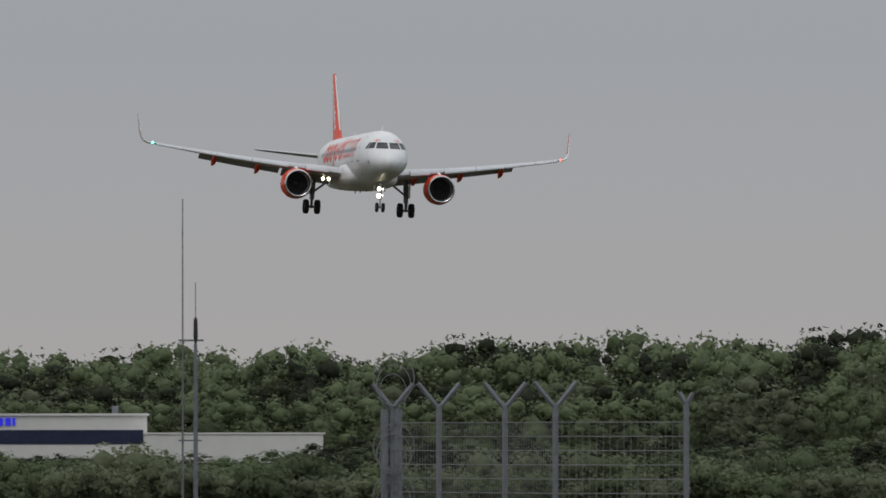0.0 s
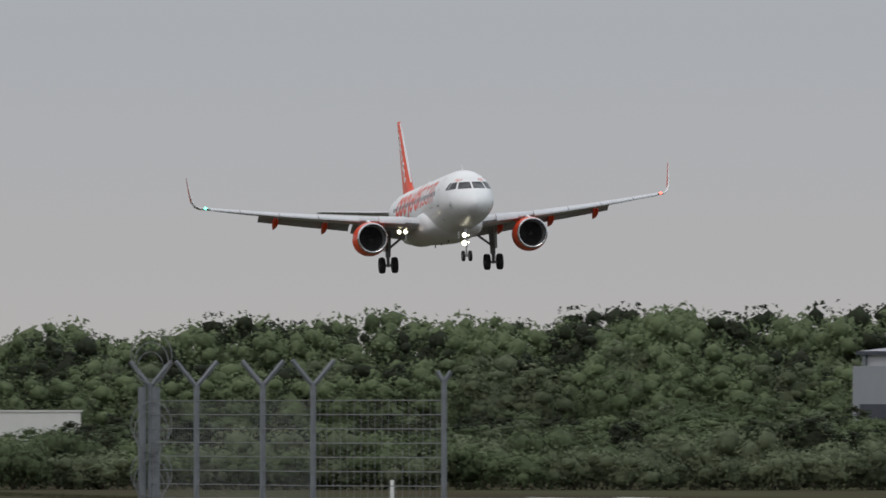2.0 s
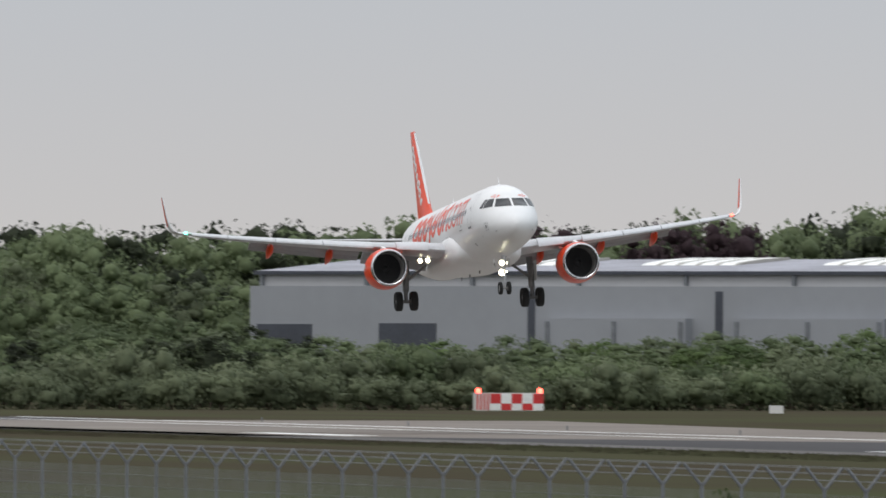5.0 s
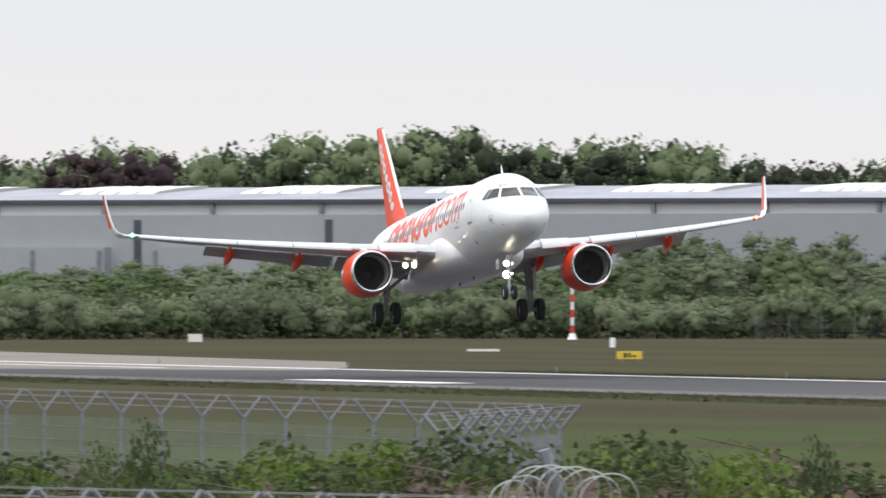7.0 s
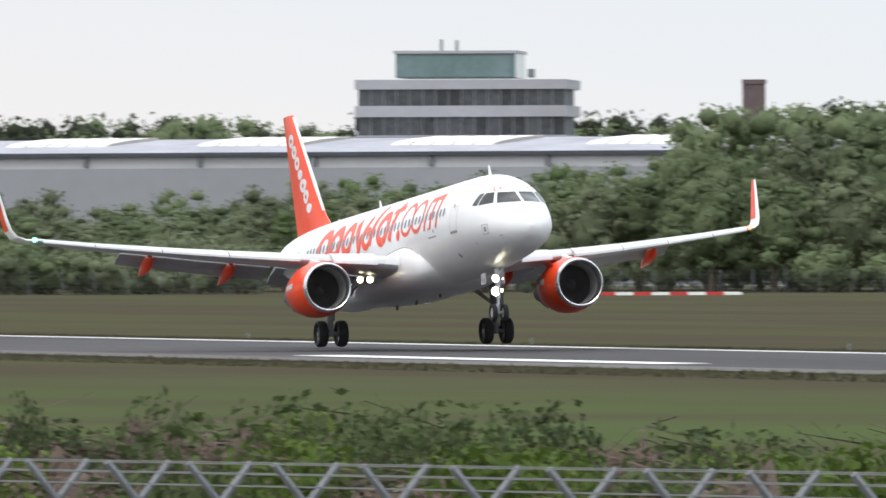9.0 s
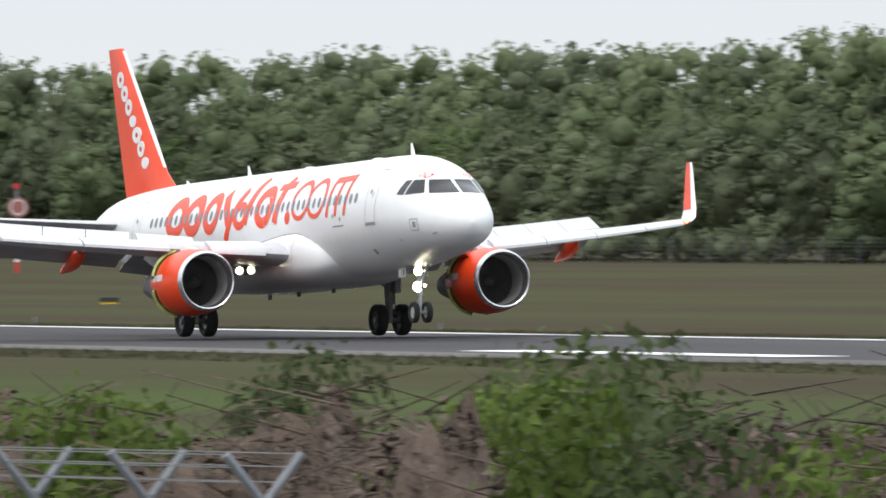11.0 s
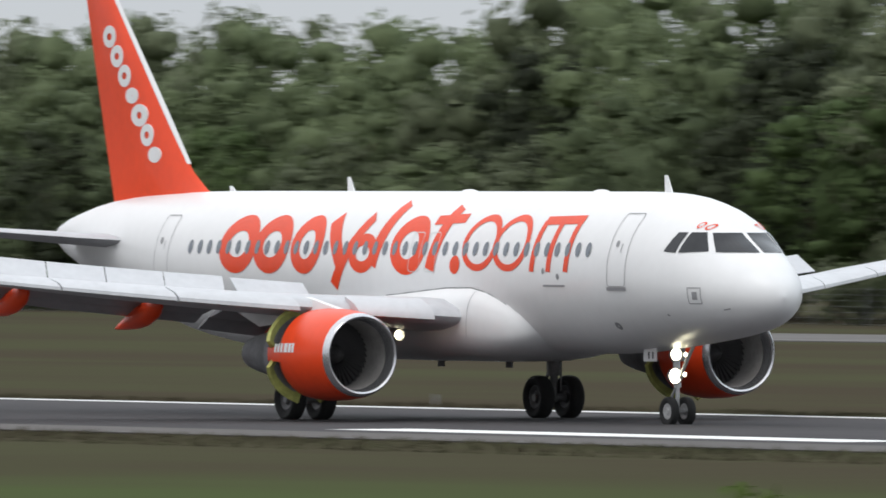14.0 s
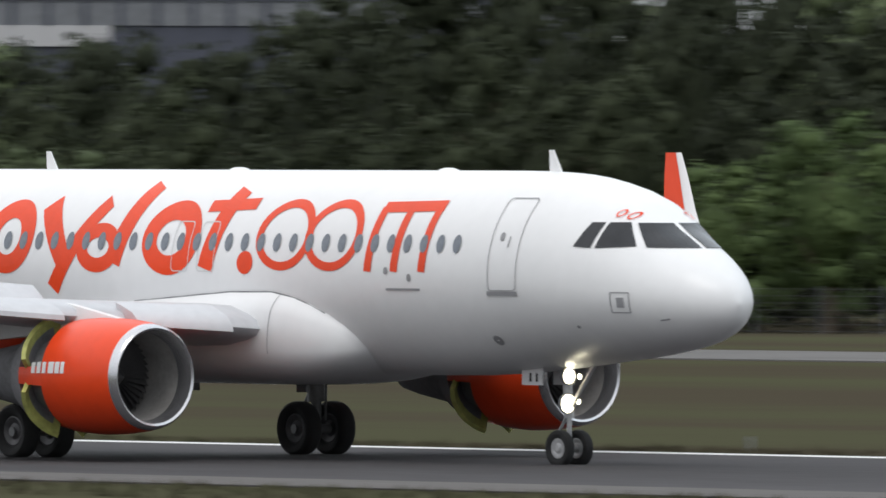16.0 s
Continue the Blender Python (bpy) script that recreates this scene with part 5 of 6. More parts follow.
def build_brick_tower():
    t = thing("brick_tower", "tall brick tower above the trees, its dark red greyed for haze", "tower", at=facing(161.45, 2200))
    part("shaft", Shape().box(-1.5, 1.5, 0, 3.2, 0, 24.0), BRICK, t)
    part("cap", Shape().box(-1.62, 1.62, -0.12, 3.3, 24.0, 24.6), BRICK, t)
    part("side_pier", Shape().box(-1.56, -1.2, -0.08, 0, 0, 24.0), BRICK, t)


def build_hall():
    h = thing("showroom", "low white hall with a dark blue window band and blue sign", "building", at=facing(171.415, 1500))
    x1 = 3.7
    part("wall", Shape().box(-16, x1, 0, 25, 0, 7.9), WALLWHITE, h, "white painted wall")
    part("window_band", Shape().box(-16, x1 - 0.35, -0.05, 0.05, 5.3, 6.6), BLUEBAND, h)
    part("lower_band", Shape().box(-16, x1 - 1, -0.05, 0.05, 2.0, 4.0), BLUEBAND, h)
    part("roof_edge", Shape().box(-16.2, x1 + 0.2, -0.2, 25, 7.9, 8.1), WALLWHITE, h)
    s = Shape()
    for x, w in ((-10.2, 0.8), (-9.2, 0.5), (-8.55, 0.25)):
        s.box(x, x + w, -0.12, -0.04, 7.0, 7.7)
    part("sign", s, BLUESIGN, h, "bright blue sign bars")
    part("vent", Shape().box(0.5, 1.1, 4, 4.6, 8.1, 8.8), GALV, h)
    low = thing("low_wing", "low white annex partly hidden by young trees", "building", at=facing(170.9, 1492))
    part("wall", Shape().box(-10, 6.2, 0, 20, 0, 6.2), WALLWHITE, low)
    part("window_band", Shape().box(-9.6, 1.5, -0.05, 0.05, 2.5, 3.6), BLUEBAND, low)
    part("roof", Shape().box(-10.1, 6.4, -0.1, 20, 6.2, 6.35), WALLWHITE, low)


def build_car_park():
    c = thing("banded_building", "large building with dark and white horizontal bands", "building", at=facing(142.6, 860, 2))
    for z0, z1, y, m, nm in ((0, 11.0, 0.3, WALLTOP, "base_wall"), (11.0, 12.4, 0.2, DARKBAND, "window_band"), (12.4, 13.8, 0, WALLTOP, "white_band"), (13.8, 15.5, 0.2, DARKBAND, "window_band"), (15.5, 17.2, 0, WALLTOP, "white_band"), (17.2, 19.0, 0.2, DARKBAND, "window_band")):
        part(nm, Shape().box(-34, 0, y, 30, z0, z1), m, c)
    for z0, z1, y, m, nm in ((0, 14.2, 0.3, DARKBAND, "base_wall"), (14.2, 15.5, 0.2, GALV, "ribbed_band"), (15.5, 16.1, 0.1, DARKBAND, "window_band"), (16.1, 16.8, 0.1, WALLTOP, "white_band"), (16.8, 19.0, 0.2, DARKBAND, "window_band")):
        part(nm, Shape().box(0, 40, y, 30, z0, z1), m, c)
    part("white_band", Shape().box(0, 13.5, 0.1, 0.3, 13.1, 14.2), WALLTOP, c)
    for k in range(20):
        part("rib", Shape().box(0.6 + k * 1.9, 0.9 + k * 1.9, 0.05, 0.2, 14.2, 15.5), DARKBAND, c)
    for z in (12.8, 13.3, 16.0, 16.6):
        part("cladding_joint", Shape().box(-34, 0, -0.03, 0, z, z + 0.06), GALV, c)
    w = thing("white_hall", "white clad hall behind the trees", "building", at=facing(145.9, 900))
    part("wall", Shape().box(-22, 16, 0, 20, 0, 19.0), HALLWHITE, w)
    part("dark_base", Shape().box(-22.1, 16.1, -0.1, 1, 11.0, 12.1), DARKBAND, w)
    part("pale_band", Shape().box(-22.1, 16.1, -0.15, 1, 12.1, 13.4), WALLTOP, w)
    for k in range(19):
        part("rib", Shape().box(-21.5 + k * 2, -21.4 + k * 2, -0.08, 0, 13.4, 19.0), WALLTOP, w)
    q = thing("plant_room", "grey rooftop plant room above the trees", "building", at=facing(146.37, 880))
    part("wall", Shape().box(-3.1, 3.1, 0, 5, 0, 14.2), DARKBAND, q)
    part("roof", Shape().box(-3.3, 3.3, -0.2, 5, 14.2, 14.75), WALLGREY, q)
    part("roof_hood", Shape().loft([[(-1.6, 1, 14.75), (1.6, 1, 14.75), (1.6, 3, 14.75), (-1.6, 3, 14.75)], [(-0.9, 1.4, 15.5), (0.9, 1.4, 15.5), (0.9, 2.6, 15.5), (-0.9, 2.6, 15.5)]]), WALLTOP, q)
    f = thing("apartment_tower", "distant pale apartment tower with balconies", "apartment building", at=facing(145.32, 890))
    part("wall", Shape().box(-1.6, 2.6, -2.5, 6, 0, 18), WALLTOP, f)
    for k in range(10):
        part("balcony", Shape().box(-1.4, 1.2, -3.0, -2.4, 11.1 + k * 0.62, 11.32 + k * 0.62), WALLWHITE, f)
    g = thing("flat_roof_hall", "grey flat roof showing over the tree tops", "building", at=facing(154.75, 1260))
    part("wall", Shape().box(-6.5, 3.5, 0, 20, 0, 16.6), WALLTOP, g)
    part("roof", Shape().box(-7.5, 3.8, -0.3, 20, 16.6, 17.1), ROOFGREY, g)


build_warehouse()
build_office()
build_brick_tower()
build_hall()
build_car_park()


# ---- fences ----
def y_post(length, arm=0.42, r=0.045, lean=0.0):
    """A galvanised post with two arms spread crosswise, along local y."""
    s = Shape()
    s.tube([(0, 0, -0.4), (0, 0, length)], r, 8)
    s.tube([(0, 0, length - 0.05), (0, -arm, length + arm * 1.05)], r * 0.9, 6)
    s.tube([(0, 0, length - 0.05), (0, arm, length + arm * 1.05)], r * 0.9, 6)
    return s.mesh("fence_post", GALV)


def fence(name, label, points, pitch, length, arm, mesh_step, thick=0.037):
    """A chain of posts along a line, with strands on the arms and a mesh below."""
    f = thing(name, label, "fence")
    me = y_post(length, arm, thick)
    wires, net = Shape(), Shape()
    for (a, b) in zip(points, points[1:]):
        a, b = Vector(a), Vector(b)
        n = max(1, round((b - a).length / pitch))
        turn = math.atan2(b.y - a.y, b.x - a.x)
        side = Vector((-math.sin(turn), math.cos(turn), 0))
        for i in range(n + (1 if b == Vector(points[-1]) else 0)):
            ob = new("post", me)
            ob.parent = f
            ob.matrix_basis = Matrix.Translation(a.lerp(b, i / n)) @ Matrix.Rotation(turn + rng.uniform(-0.03, 0.03), 4, "Z") @ Matrix.Rotation(rng.uniform(-0.015, 0.015), 4, "Y")
        for q in (-1, 1):
            for t in (0.35, 0.7, 1.0):
                o = side * (arm * t * q) + Vector((0, 0, length + arm * 1.05 * t))
                wires.tube([a + o, b + o], 0.006, 4)
        k = 0.05
        while k < length - 0.05:
            o = Vector((0, 0, k))
            net.tube([a + o, b + o], 0.005, 3, caps=False)
            k += 0.2
        m = int((b - a).length / mesh_step)
        for i in range(m):
            p = a.lerp(b, i / m)
            net.tube([p, p + Vector((0, 0, length - 0.1))], 0.0035, 3, caps=False)
    part("barbed_wire", wires, WIRE, f, "strands of barbed wire")
    part("mesh", net, WIRE, f, "grey wire mesh")
    return f


fence("perimeter_fence", "galvanised perimeter fence with Y-shaped tops beside the bramble hedge", [(-245, 38.6, 0.3), (-155, 38.6, 1.0), (-112, 38.6, 1.35), (-101, 38.6, 1.4)], 2.4, 2.2, 0.27, 0.1)
fence("inner_fence", "galvanised security fence with Y-shaped tops in the meadow", [(-310, 57, 1.25), (-211, 57, 1.25), (-193, 50.7, 1.3)], 2.5, 2.3, 0.27, 0.1, 0.028)


def corner_fence():
    """The tall fence corner whose posts stand above the wood."""
    spots = [polar(b, d) for b, d in ((170.42, 239), (170.26, 237), (170.03, 234), (169.855, 231.5), (169.40, 230))]
    f = thing("corner_fence", "tall galvanised fence corner with Y-shaped tops and wire mesh", "fence")
    me = y_post(2.55, 0.3, 0.043)
    end = y_post(2.6, 0.1, 0.04)
    base = 3.6
    for i, (x, y) in enumerate(spots):
        ob = new("post", end if i == 4 else me)
        ob.parent = f
        ob.matrix_basis = Matrix.Translation((x, y, base)) @ Matrix.Rotation(radians(-10 + (8 if i % 2 else 0)), 4, "Z")
    for a, b in zip(spots, spots[1:]):
        s = Shape()
        k = 0.1
        while k < 2.45:
            s.tube([(*a, base + k), (*b, base + k)], 0.008, 4)
            k += 0.2
        a, b = Vector(a), Vector(b)
        n = max(4, int((b - a).length / 0.12))
        for i in range(n):
            p = a.lerp(b, i / n)
            s.tube([(p.x, p.y, base), (p.x, p.y, base + 2.3)], 0.0035, 3, caps=False)
        part("mesh_panel", s, WIRE, f, "welded wire mesh panel")
    x, y = spots[0]
    for dz in (0.0, -1.0, -1.7):
        for k in range(3):
            c = [(x + 0.1 * math.sin(k), y + math.cos(t) * (0.2 + 0.05 * k), base + 2.75 + dz + math.sin(t) * (0.26 + 0.04 * k) + 0.1 * k) for t in [2 * math.pi * j / 24 for j in range(25)]]
            part("razor_wire", Shape().tube(c, 0.008, 4), WIRE, f, "loop of razor wire")
    part("lattice_post", Shape().tube([(x, y + 0.07, base - 0.3), (x, y + 0.07, base + 2.5)], 0.07, 8).tube([(x, y - 0.12, base - 0.3), (x, y - 0.12, base + 2.5)], 0.06, 8), GALV, f)
    mound = Shape().lathe([(-1.5, 40), (1.2, 26), (3.0, 12), (3.3, 5), (3.3, 0.01)], (spots[1][0], spots[1][1], -0.1), 32, "z")
    tagged(part("bank", mound, GRASS, smooth=True), "grassy bank under the fence corner", "grass", kind="structure")


corner_fence()


def coil():
    b = thing("razor_wire_coil", "loose coils of galvanised razor wire on a fence end", "razor wire", at=Matrix.Translation((*polar(164.894, 148), 2.82)))
    r = np.random.default_rng(3)
    for k in range(9):
        cy, rad = -0.42 + k * 0.105, r.uniform(0.2, 0.3)
        s = Shape()
        pts = []
        for j in range(29):
            t = 2 * math.pi * j / 28
            pts.append((math.sin(t) * rad * 0.35 + 0.03 * k, cy + math.cos(t) * rad, 0.85 + math.sin(t) * rad * 0.95 - 0.12 * abs(k - 4) / 4))
        s.tube(pts, 0.01, 4)
        part("wire_loop", s, BRIGHTWIRE, b, "shiny loop of razor wire")
    part("post", Shape().tube([(0, 0.05, -0.9), (0, 0.05, 0.7), (0.0, -0.12, 1.2)], 0.06, 8), GALV, b)


coil()


def far_fence():
    f = thing("far_fence", "grey-green mesh fence along the foot of the wood", "fence")
    s, w = Shape(), Shape()
    post = Shape().tube([(0, 0, -0.2), (0, 0, 1.9)], 0.032, 5).mesh("post", GALV)
    last = None
    b = 164.2
    while b > 139:
        p = polar(b, edge(b) - 6)
        ob = new("post", post)
        ob.parent = f
        ob.matrix_basis = Matrix.Translation((*p, 0))
        if last:
            for k in range(7):
                w.tube([(*last, 0.1 + k * 0.28), (*p, 0.1 + k * 0.28)], 0.007, 3, caps=False)
            for i in range(8):
                q = Vector(last).lerp(Vector(p), i / 8)
                w.tube([(q.x, q.y, 0), (q.x, q.y, 1.8)], 0.006, 3, caps=False)
        last = p
        b -= math.degrees(2.6 / edge(b)) / max(0.25, 1)
    part("mesh", w, WIRE, f)


far_fence()


# ---- airfield furniture ----
def furniture():
    m = thing("radio_mast", "slim grey radio mast with a lattice head", "mast", at=Matrix.Translation((*polar(171.105, 850), 0)))
    part("pole", Shape().tube([(0, 0, 0), (0, 0, 9.6), (0, 0, 10.6)], [0.13, 0.1, 0.08], 8), GALV, m)
    part("head", Shape().tube([(0, 0, 10.6), (0, 0, 11.0), (0, 0, 11.9), (0, 0, 12.0)], [0.05, 0.12, 0.1, 0.04], 8), BLACKPAINT, m)
    part("whip", Shape().tube([(0, 0, 12.0), (0, 0, 13.8)], 0.025, 5), GALV, m)
    part("arm", Shape().box(-0.06, 0.06, -0.9, 0.4, 10.75, 10.85), GALV, m)
    part("arm", Shape().box(-0.06, 0.06, -0.9, 0.3, 5.6, 5.68), GALV, m)
    n = thing("whip_antenna", "very tall thin whip antenna", "antenna", at=Matrix.Translation((*polar(171.15, 850), 0)))
    part("whip", Shape().tube([(0, 0, 0), (0, 0, 10.0), (0, 0, 18.1)], [0.07, 0.05, 0.03], 6), GALV, n)
    c = thing("equipment_cabinet", "small pale equipment cabinet beside the mast", "cabinet", at=facing(171.06, 845))
    part("body", Shape().box(-0.3, 0.3, 0, 0.5, 0.0, 2.6), WALLTOP, c)
    c = thing("checkered_board", "red and white chequered airfield hut with two red lamps", "marker board", at=facing(167.08, 1300, 6))
    for i in range(5):
        for j in range(2):
            part("panel", Shape().box(-1.45 + i * 0.84 - (0.0 if i else 0), -0.61 + i * 0.84 - 0.0, -0.03, 0, 0.05 + 0.45 * j if j == 0 else 0.58, 0.56 if j == 0 else 1.35), REDPAINT if (i + j) % 2 else ROADPAINT, c)
    part("hut", Shape().box(-2.6, 2.75, 0.0, 2.2, 0, 1.4), WALLWHITE, c)
    for k in range(4):
        part("stripe", Shape().box(-2.55 + k * 0.28, -2.42 + k * 0.28, -0.03, 0.01, 0.05, 1.35), REDPAINT, c)
    for x in (-2.4, 2.5):
        part("lamp", Shape().lathe([(0, 0.2), (0.3, 0.2), (0.4, 0.05)], (x, 0.2, 1.4), 10, "z"), LAMPRED, c, "red obstruction lamp")
    p = thing("striped_pole", "red and white striped pole on a white base", "pole", at=Matrix.Translation((*polar(164.84, 1305), 0)))
    for k in range(6):
        part("band", Shape().tube([(0, 0, 0.5 + k * 0.62), (0, 0, 1.12 + k * 0.62)], 0.13, 8), REDPAINT if k % 2 == 0 else ROADPAINT, p)
    part("base", Shape().tube([(0, 0, 0), (0, 0, 0.5)], [0.4, 0.2], 8), ROADPAINT, p)
    s = thing("taxiway_sign", "yellow airfield guidance sign with dark bars", "sign", at=facing(164.64, 1003, 20))
    part("panel", Shape().box(-0.8, 0.8, 0, 0.15, 0.12, 0.6), YELLOW, s)
    part("marking", Shape().box(-0.4, -0.2, -0.01, 0, 0.2, 0.5).box(-0.1, 0.05, -0.01, 0, 0.2, 0.5).box(0.15, 0.4, -0.01, 0, 0.25, 0.35), BLACKPAINT, s)
    part("foot", Shape().box(-0.6, -0.5, 0, 0.1, 0, 0.12).box(0.5, 0.6, 0, 0.1, 0, 0.12), GALV, s)
    d = thing("disc_marker", "red disc marker on a red and white striped post", "marker", at=facing(159.94, 1078))
    for k in range(4):
        part("band", Shape().tube([(0, 0, k * 0.72), (0, 0, 0.72 + k * 0.72)], 0.14, 8), REDPAINT if k % 2 == 0 else ROADPAINT, d)
    part("disc", Shape().lathe([(-0.05, 0.01), (-0.05, 0.68), (0.05, 0.68), (0.05, 0.01)], (0.1, 0, 4.3), 20, "y"), DULLRED, d)
    part("disc_ring", Shape().lathe([(-0.07, 0.4), (-0.07, 0.55), (-0.05, 0.55), (-0.05, 0.4)], (0.1, 0, 4.3), 20, "y"), WALLTOP, d)
    part("post", Shape().tube([(0, 0.1, 2.8), (0, 0.1, 5.5)], 0.1, 8), GALV, d)
    part("lamp", Shape().tube([(0, 0.1, 5.5), (0, 0.1, 5.85)], 0.18, 8), REDPAINT, d)
    for b, dd in ((160.26, 788), (159.62, 789)):
        k = thing("ground_marker", "low black and yellow runway marker box", "marker", "runway markers", at=facing(b, dd))
        part("box", Shape().box(-0.4, 0.4, 0, 0.3, 0.0, 0.12), YELLOW, k)
        part("top", Shape().box(-0.45, 0.45, -0.05, 0.35, 0.12, 0.32), BLACKPAINT, k)
    k = thing("pale_box", "small pale concrete box in the grass", "box", at=facing(166.15, 1270))
    part("body", Shape().box(-0.55, 0.55, 0, 0.8, 0, 0.6), WALLWHITE, k)
    k = thing("white_post", "short white marker post", "post", at=Matrix.Translation((*polar(164.7, 1175), 0)))
    part("body", Shape().tube([(0, 0, 0), (0, 0, 0.7)], 0.2, 8), ROADPAINT, k)
    k = thing("marker_post", "white marker post in the grass", "post", at=Matrix.Translation((*polar(169.58, 400), 0)))
    part("body", Shape().tube([(0, 0, 0), (0, 0, 4.15)], 0.05, 8), ROADPAINT, k)
    # red and white works barrier and orange heap by the far fence
    k = thing("works_barrier", "red and white water-filled works barriers", "barrier", at=facing(161.75, 1270, 4))
    for i in range(8):
        part("segment", Shape().box(-5.5 + i * 1.4, -4.12 + i * 1.4, 0, 0.4, 0, 0.24), REDPAINT if i % 2 == 0 else ROADPAINT, k)
    k = thing("white_slab", "low white slab in the grass", "slab", at=facing(165.15, 1120))
    part("body", Shape().box(-1.1, 1.1, 0, 0.6, 0, 0.16), WALLWHITE, k)
    for b in (171.62, 171.5, 171.38, 171.26, 171.1, 170.98):
        k = thing("approach_light", "low white approach light box", "light", "approach lights", at=facing(b, 1262))
        part("body", Shape().box(-0.55, 0.55, 0, 0.3, 0.05, 0.32), WALLWHITE, k)
        part("leg", Shape().box(-0.05, 0.05, 0.1, 0.2, 0, 0.05), GALV, k)
    # runway edge lights
    for i in range(22):
        x = -1080 + i * 45
        k = thing("edge_light", "small white runway edge light", "light", "runway edge lights", at=Matrix.Translation((x, RUNWAY + 14, 0)))
        part("body", Shape().tube([(0, 0, 0), (0, 0, 0.25), (0, 0, 0.36)], [0.04, 0.05, 0.03], 8), GALV, k)


furniture()


# ---- meadow grass ----
def meadow():
    """Loose tufts of grass in rows across the field, thicker along the runway's edges."""
    r = np.random.default_rng(77)
    lines = [(y, 0.14, 0.16, 0.5) for y in (188, 190.5, 192.5, 194.2, 195.6)]
    lines += [(y, 0.14, 0.16, 0.4) for y in (RUNWAY + 12.9, RUNWAY + 14, RUNWAY + 15.5)]
    tufts = []
    for y, pitch, tall, wide in lines:
        x = np.arange(-y * 7.2, -y * 1.15, pitch)
        x = x[x > -1290]
        x = x + r.uniform(-pitch, pitch, len(x))
        if y > 300:
            x = x[x > -1000]
        tufts.append(np.stack([x, y + r.uniform(-wide, wide, len(x)), tall * r.uniform(0.4, 1.2, len(x))], 1))
    g = np.vstack(tufts)
    # keep off the paved pad
    paved = (g[:, 0] < -870) & (g[:, 1] > 195) & (g[:, 1] < 257)
    g = g[~paved]
    g = np.repeat(g, 2, axis=0)
    n = len(g)
    z = np.array([ground_z(y) for y in g[:, 1]]) - 0.03
    a, lean, wd = r.uniform(0.3, 1.9, n), r.normal(size=(n, 2)) * 0.5, r.uniform(0.04, 0.12, n) * (g[:, 2] / 0.24)
    h = g[:, 2] * r.uniform(0.6, 1.1, n)
    p = np.stack([g[:, 0] + r.uniform(-0.1, 0.1, n), g[:, 1] + r.uniform(-0.1, 0.1, n), z], 1)
    side = np.stack([np.cos(a) * wd, np.sin(a) * wd, 0 * a], 1)
    tip = p + np.stack([lean[:, 0] * h, lean[:, 1] * h, h], 1)
    v = np.stack([p - side, p + side, tip], 1).reshape(-1, 3)
    me = bpy.data.meshes.new("meadow_grass")
    me.from_pydata(v.tolist(), [], np.arange(3 * n).reshape(-1, 3).tolist())
    me.polygons.foreach_set("use_smooth", [True] * n)
    me.normals_split_custom_set_from_vertices([(0, 0, 1)] * (3 * n))
    me.materials.append(BLADES)
    tagged(new("meadow_grass", me), "tufts of dry olive meadow grass", "grass", kind="stuff")


meadow()


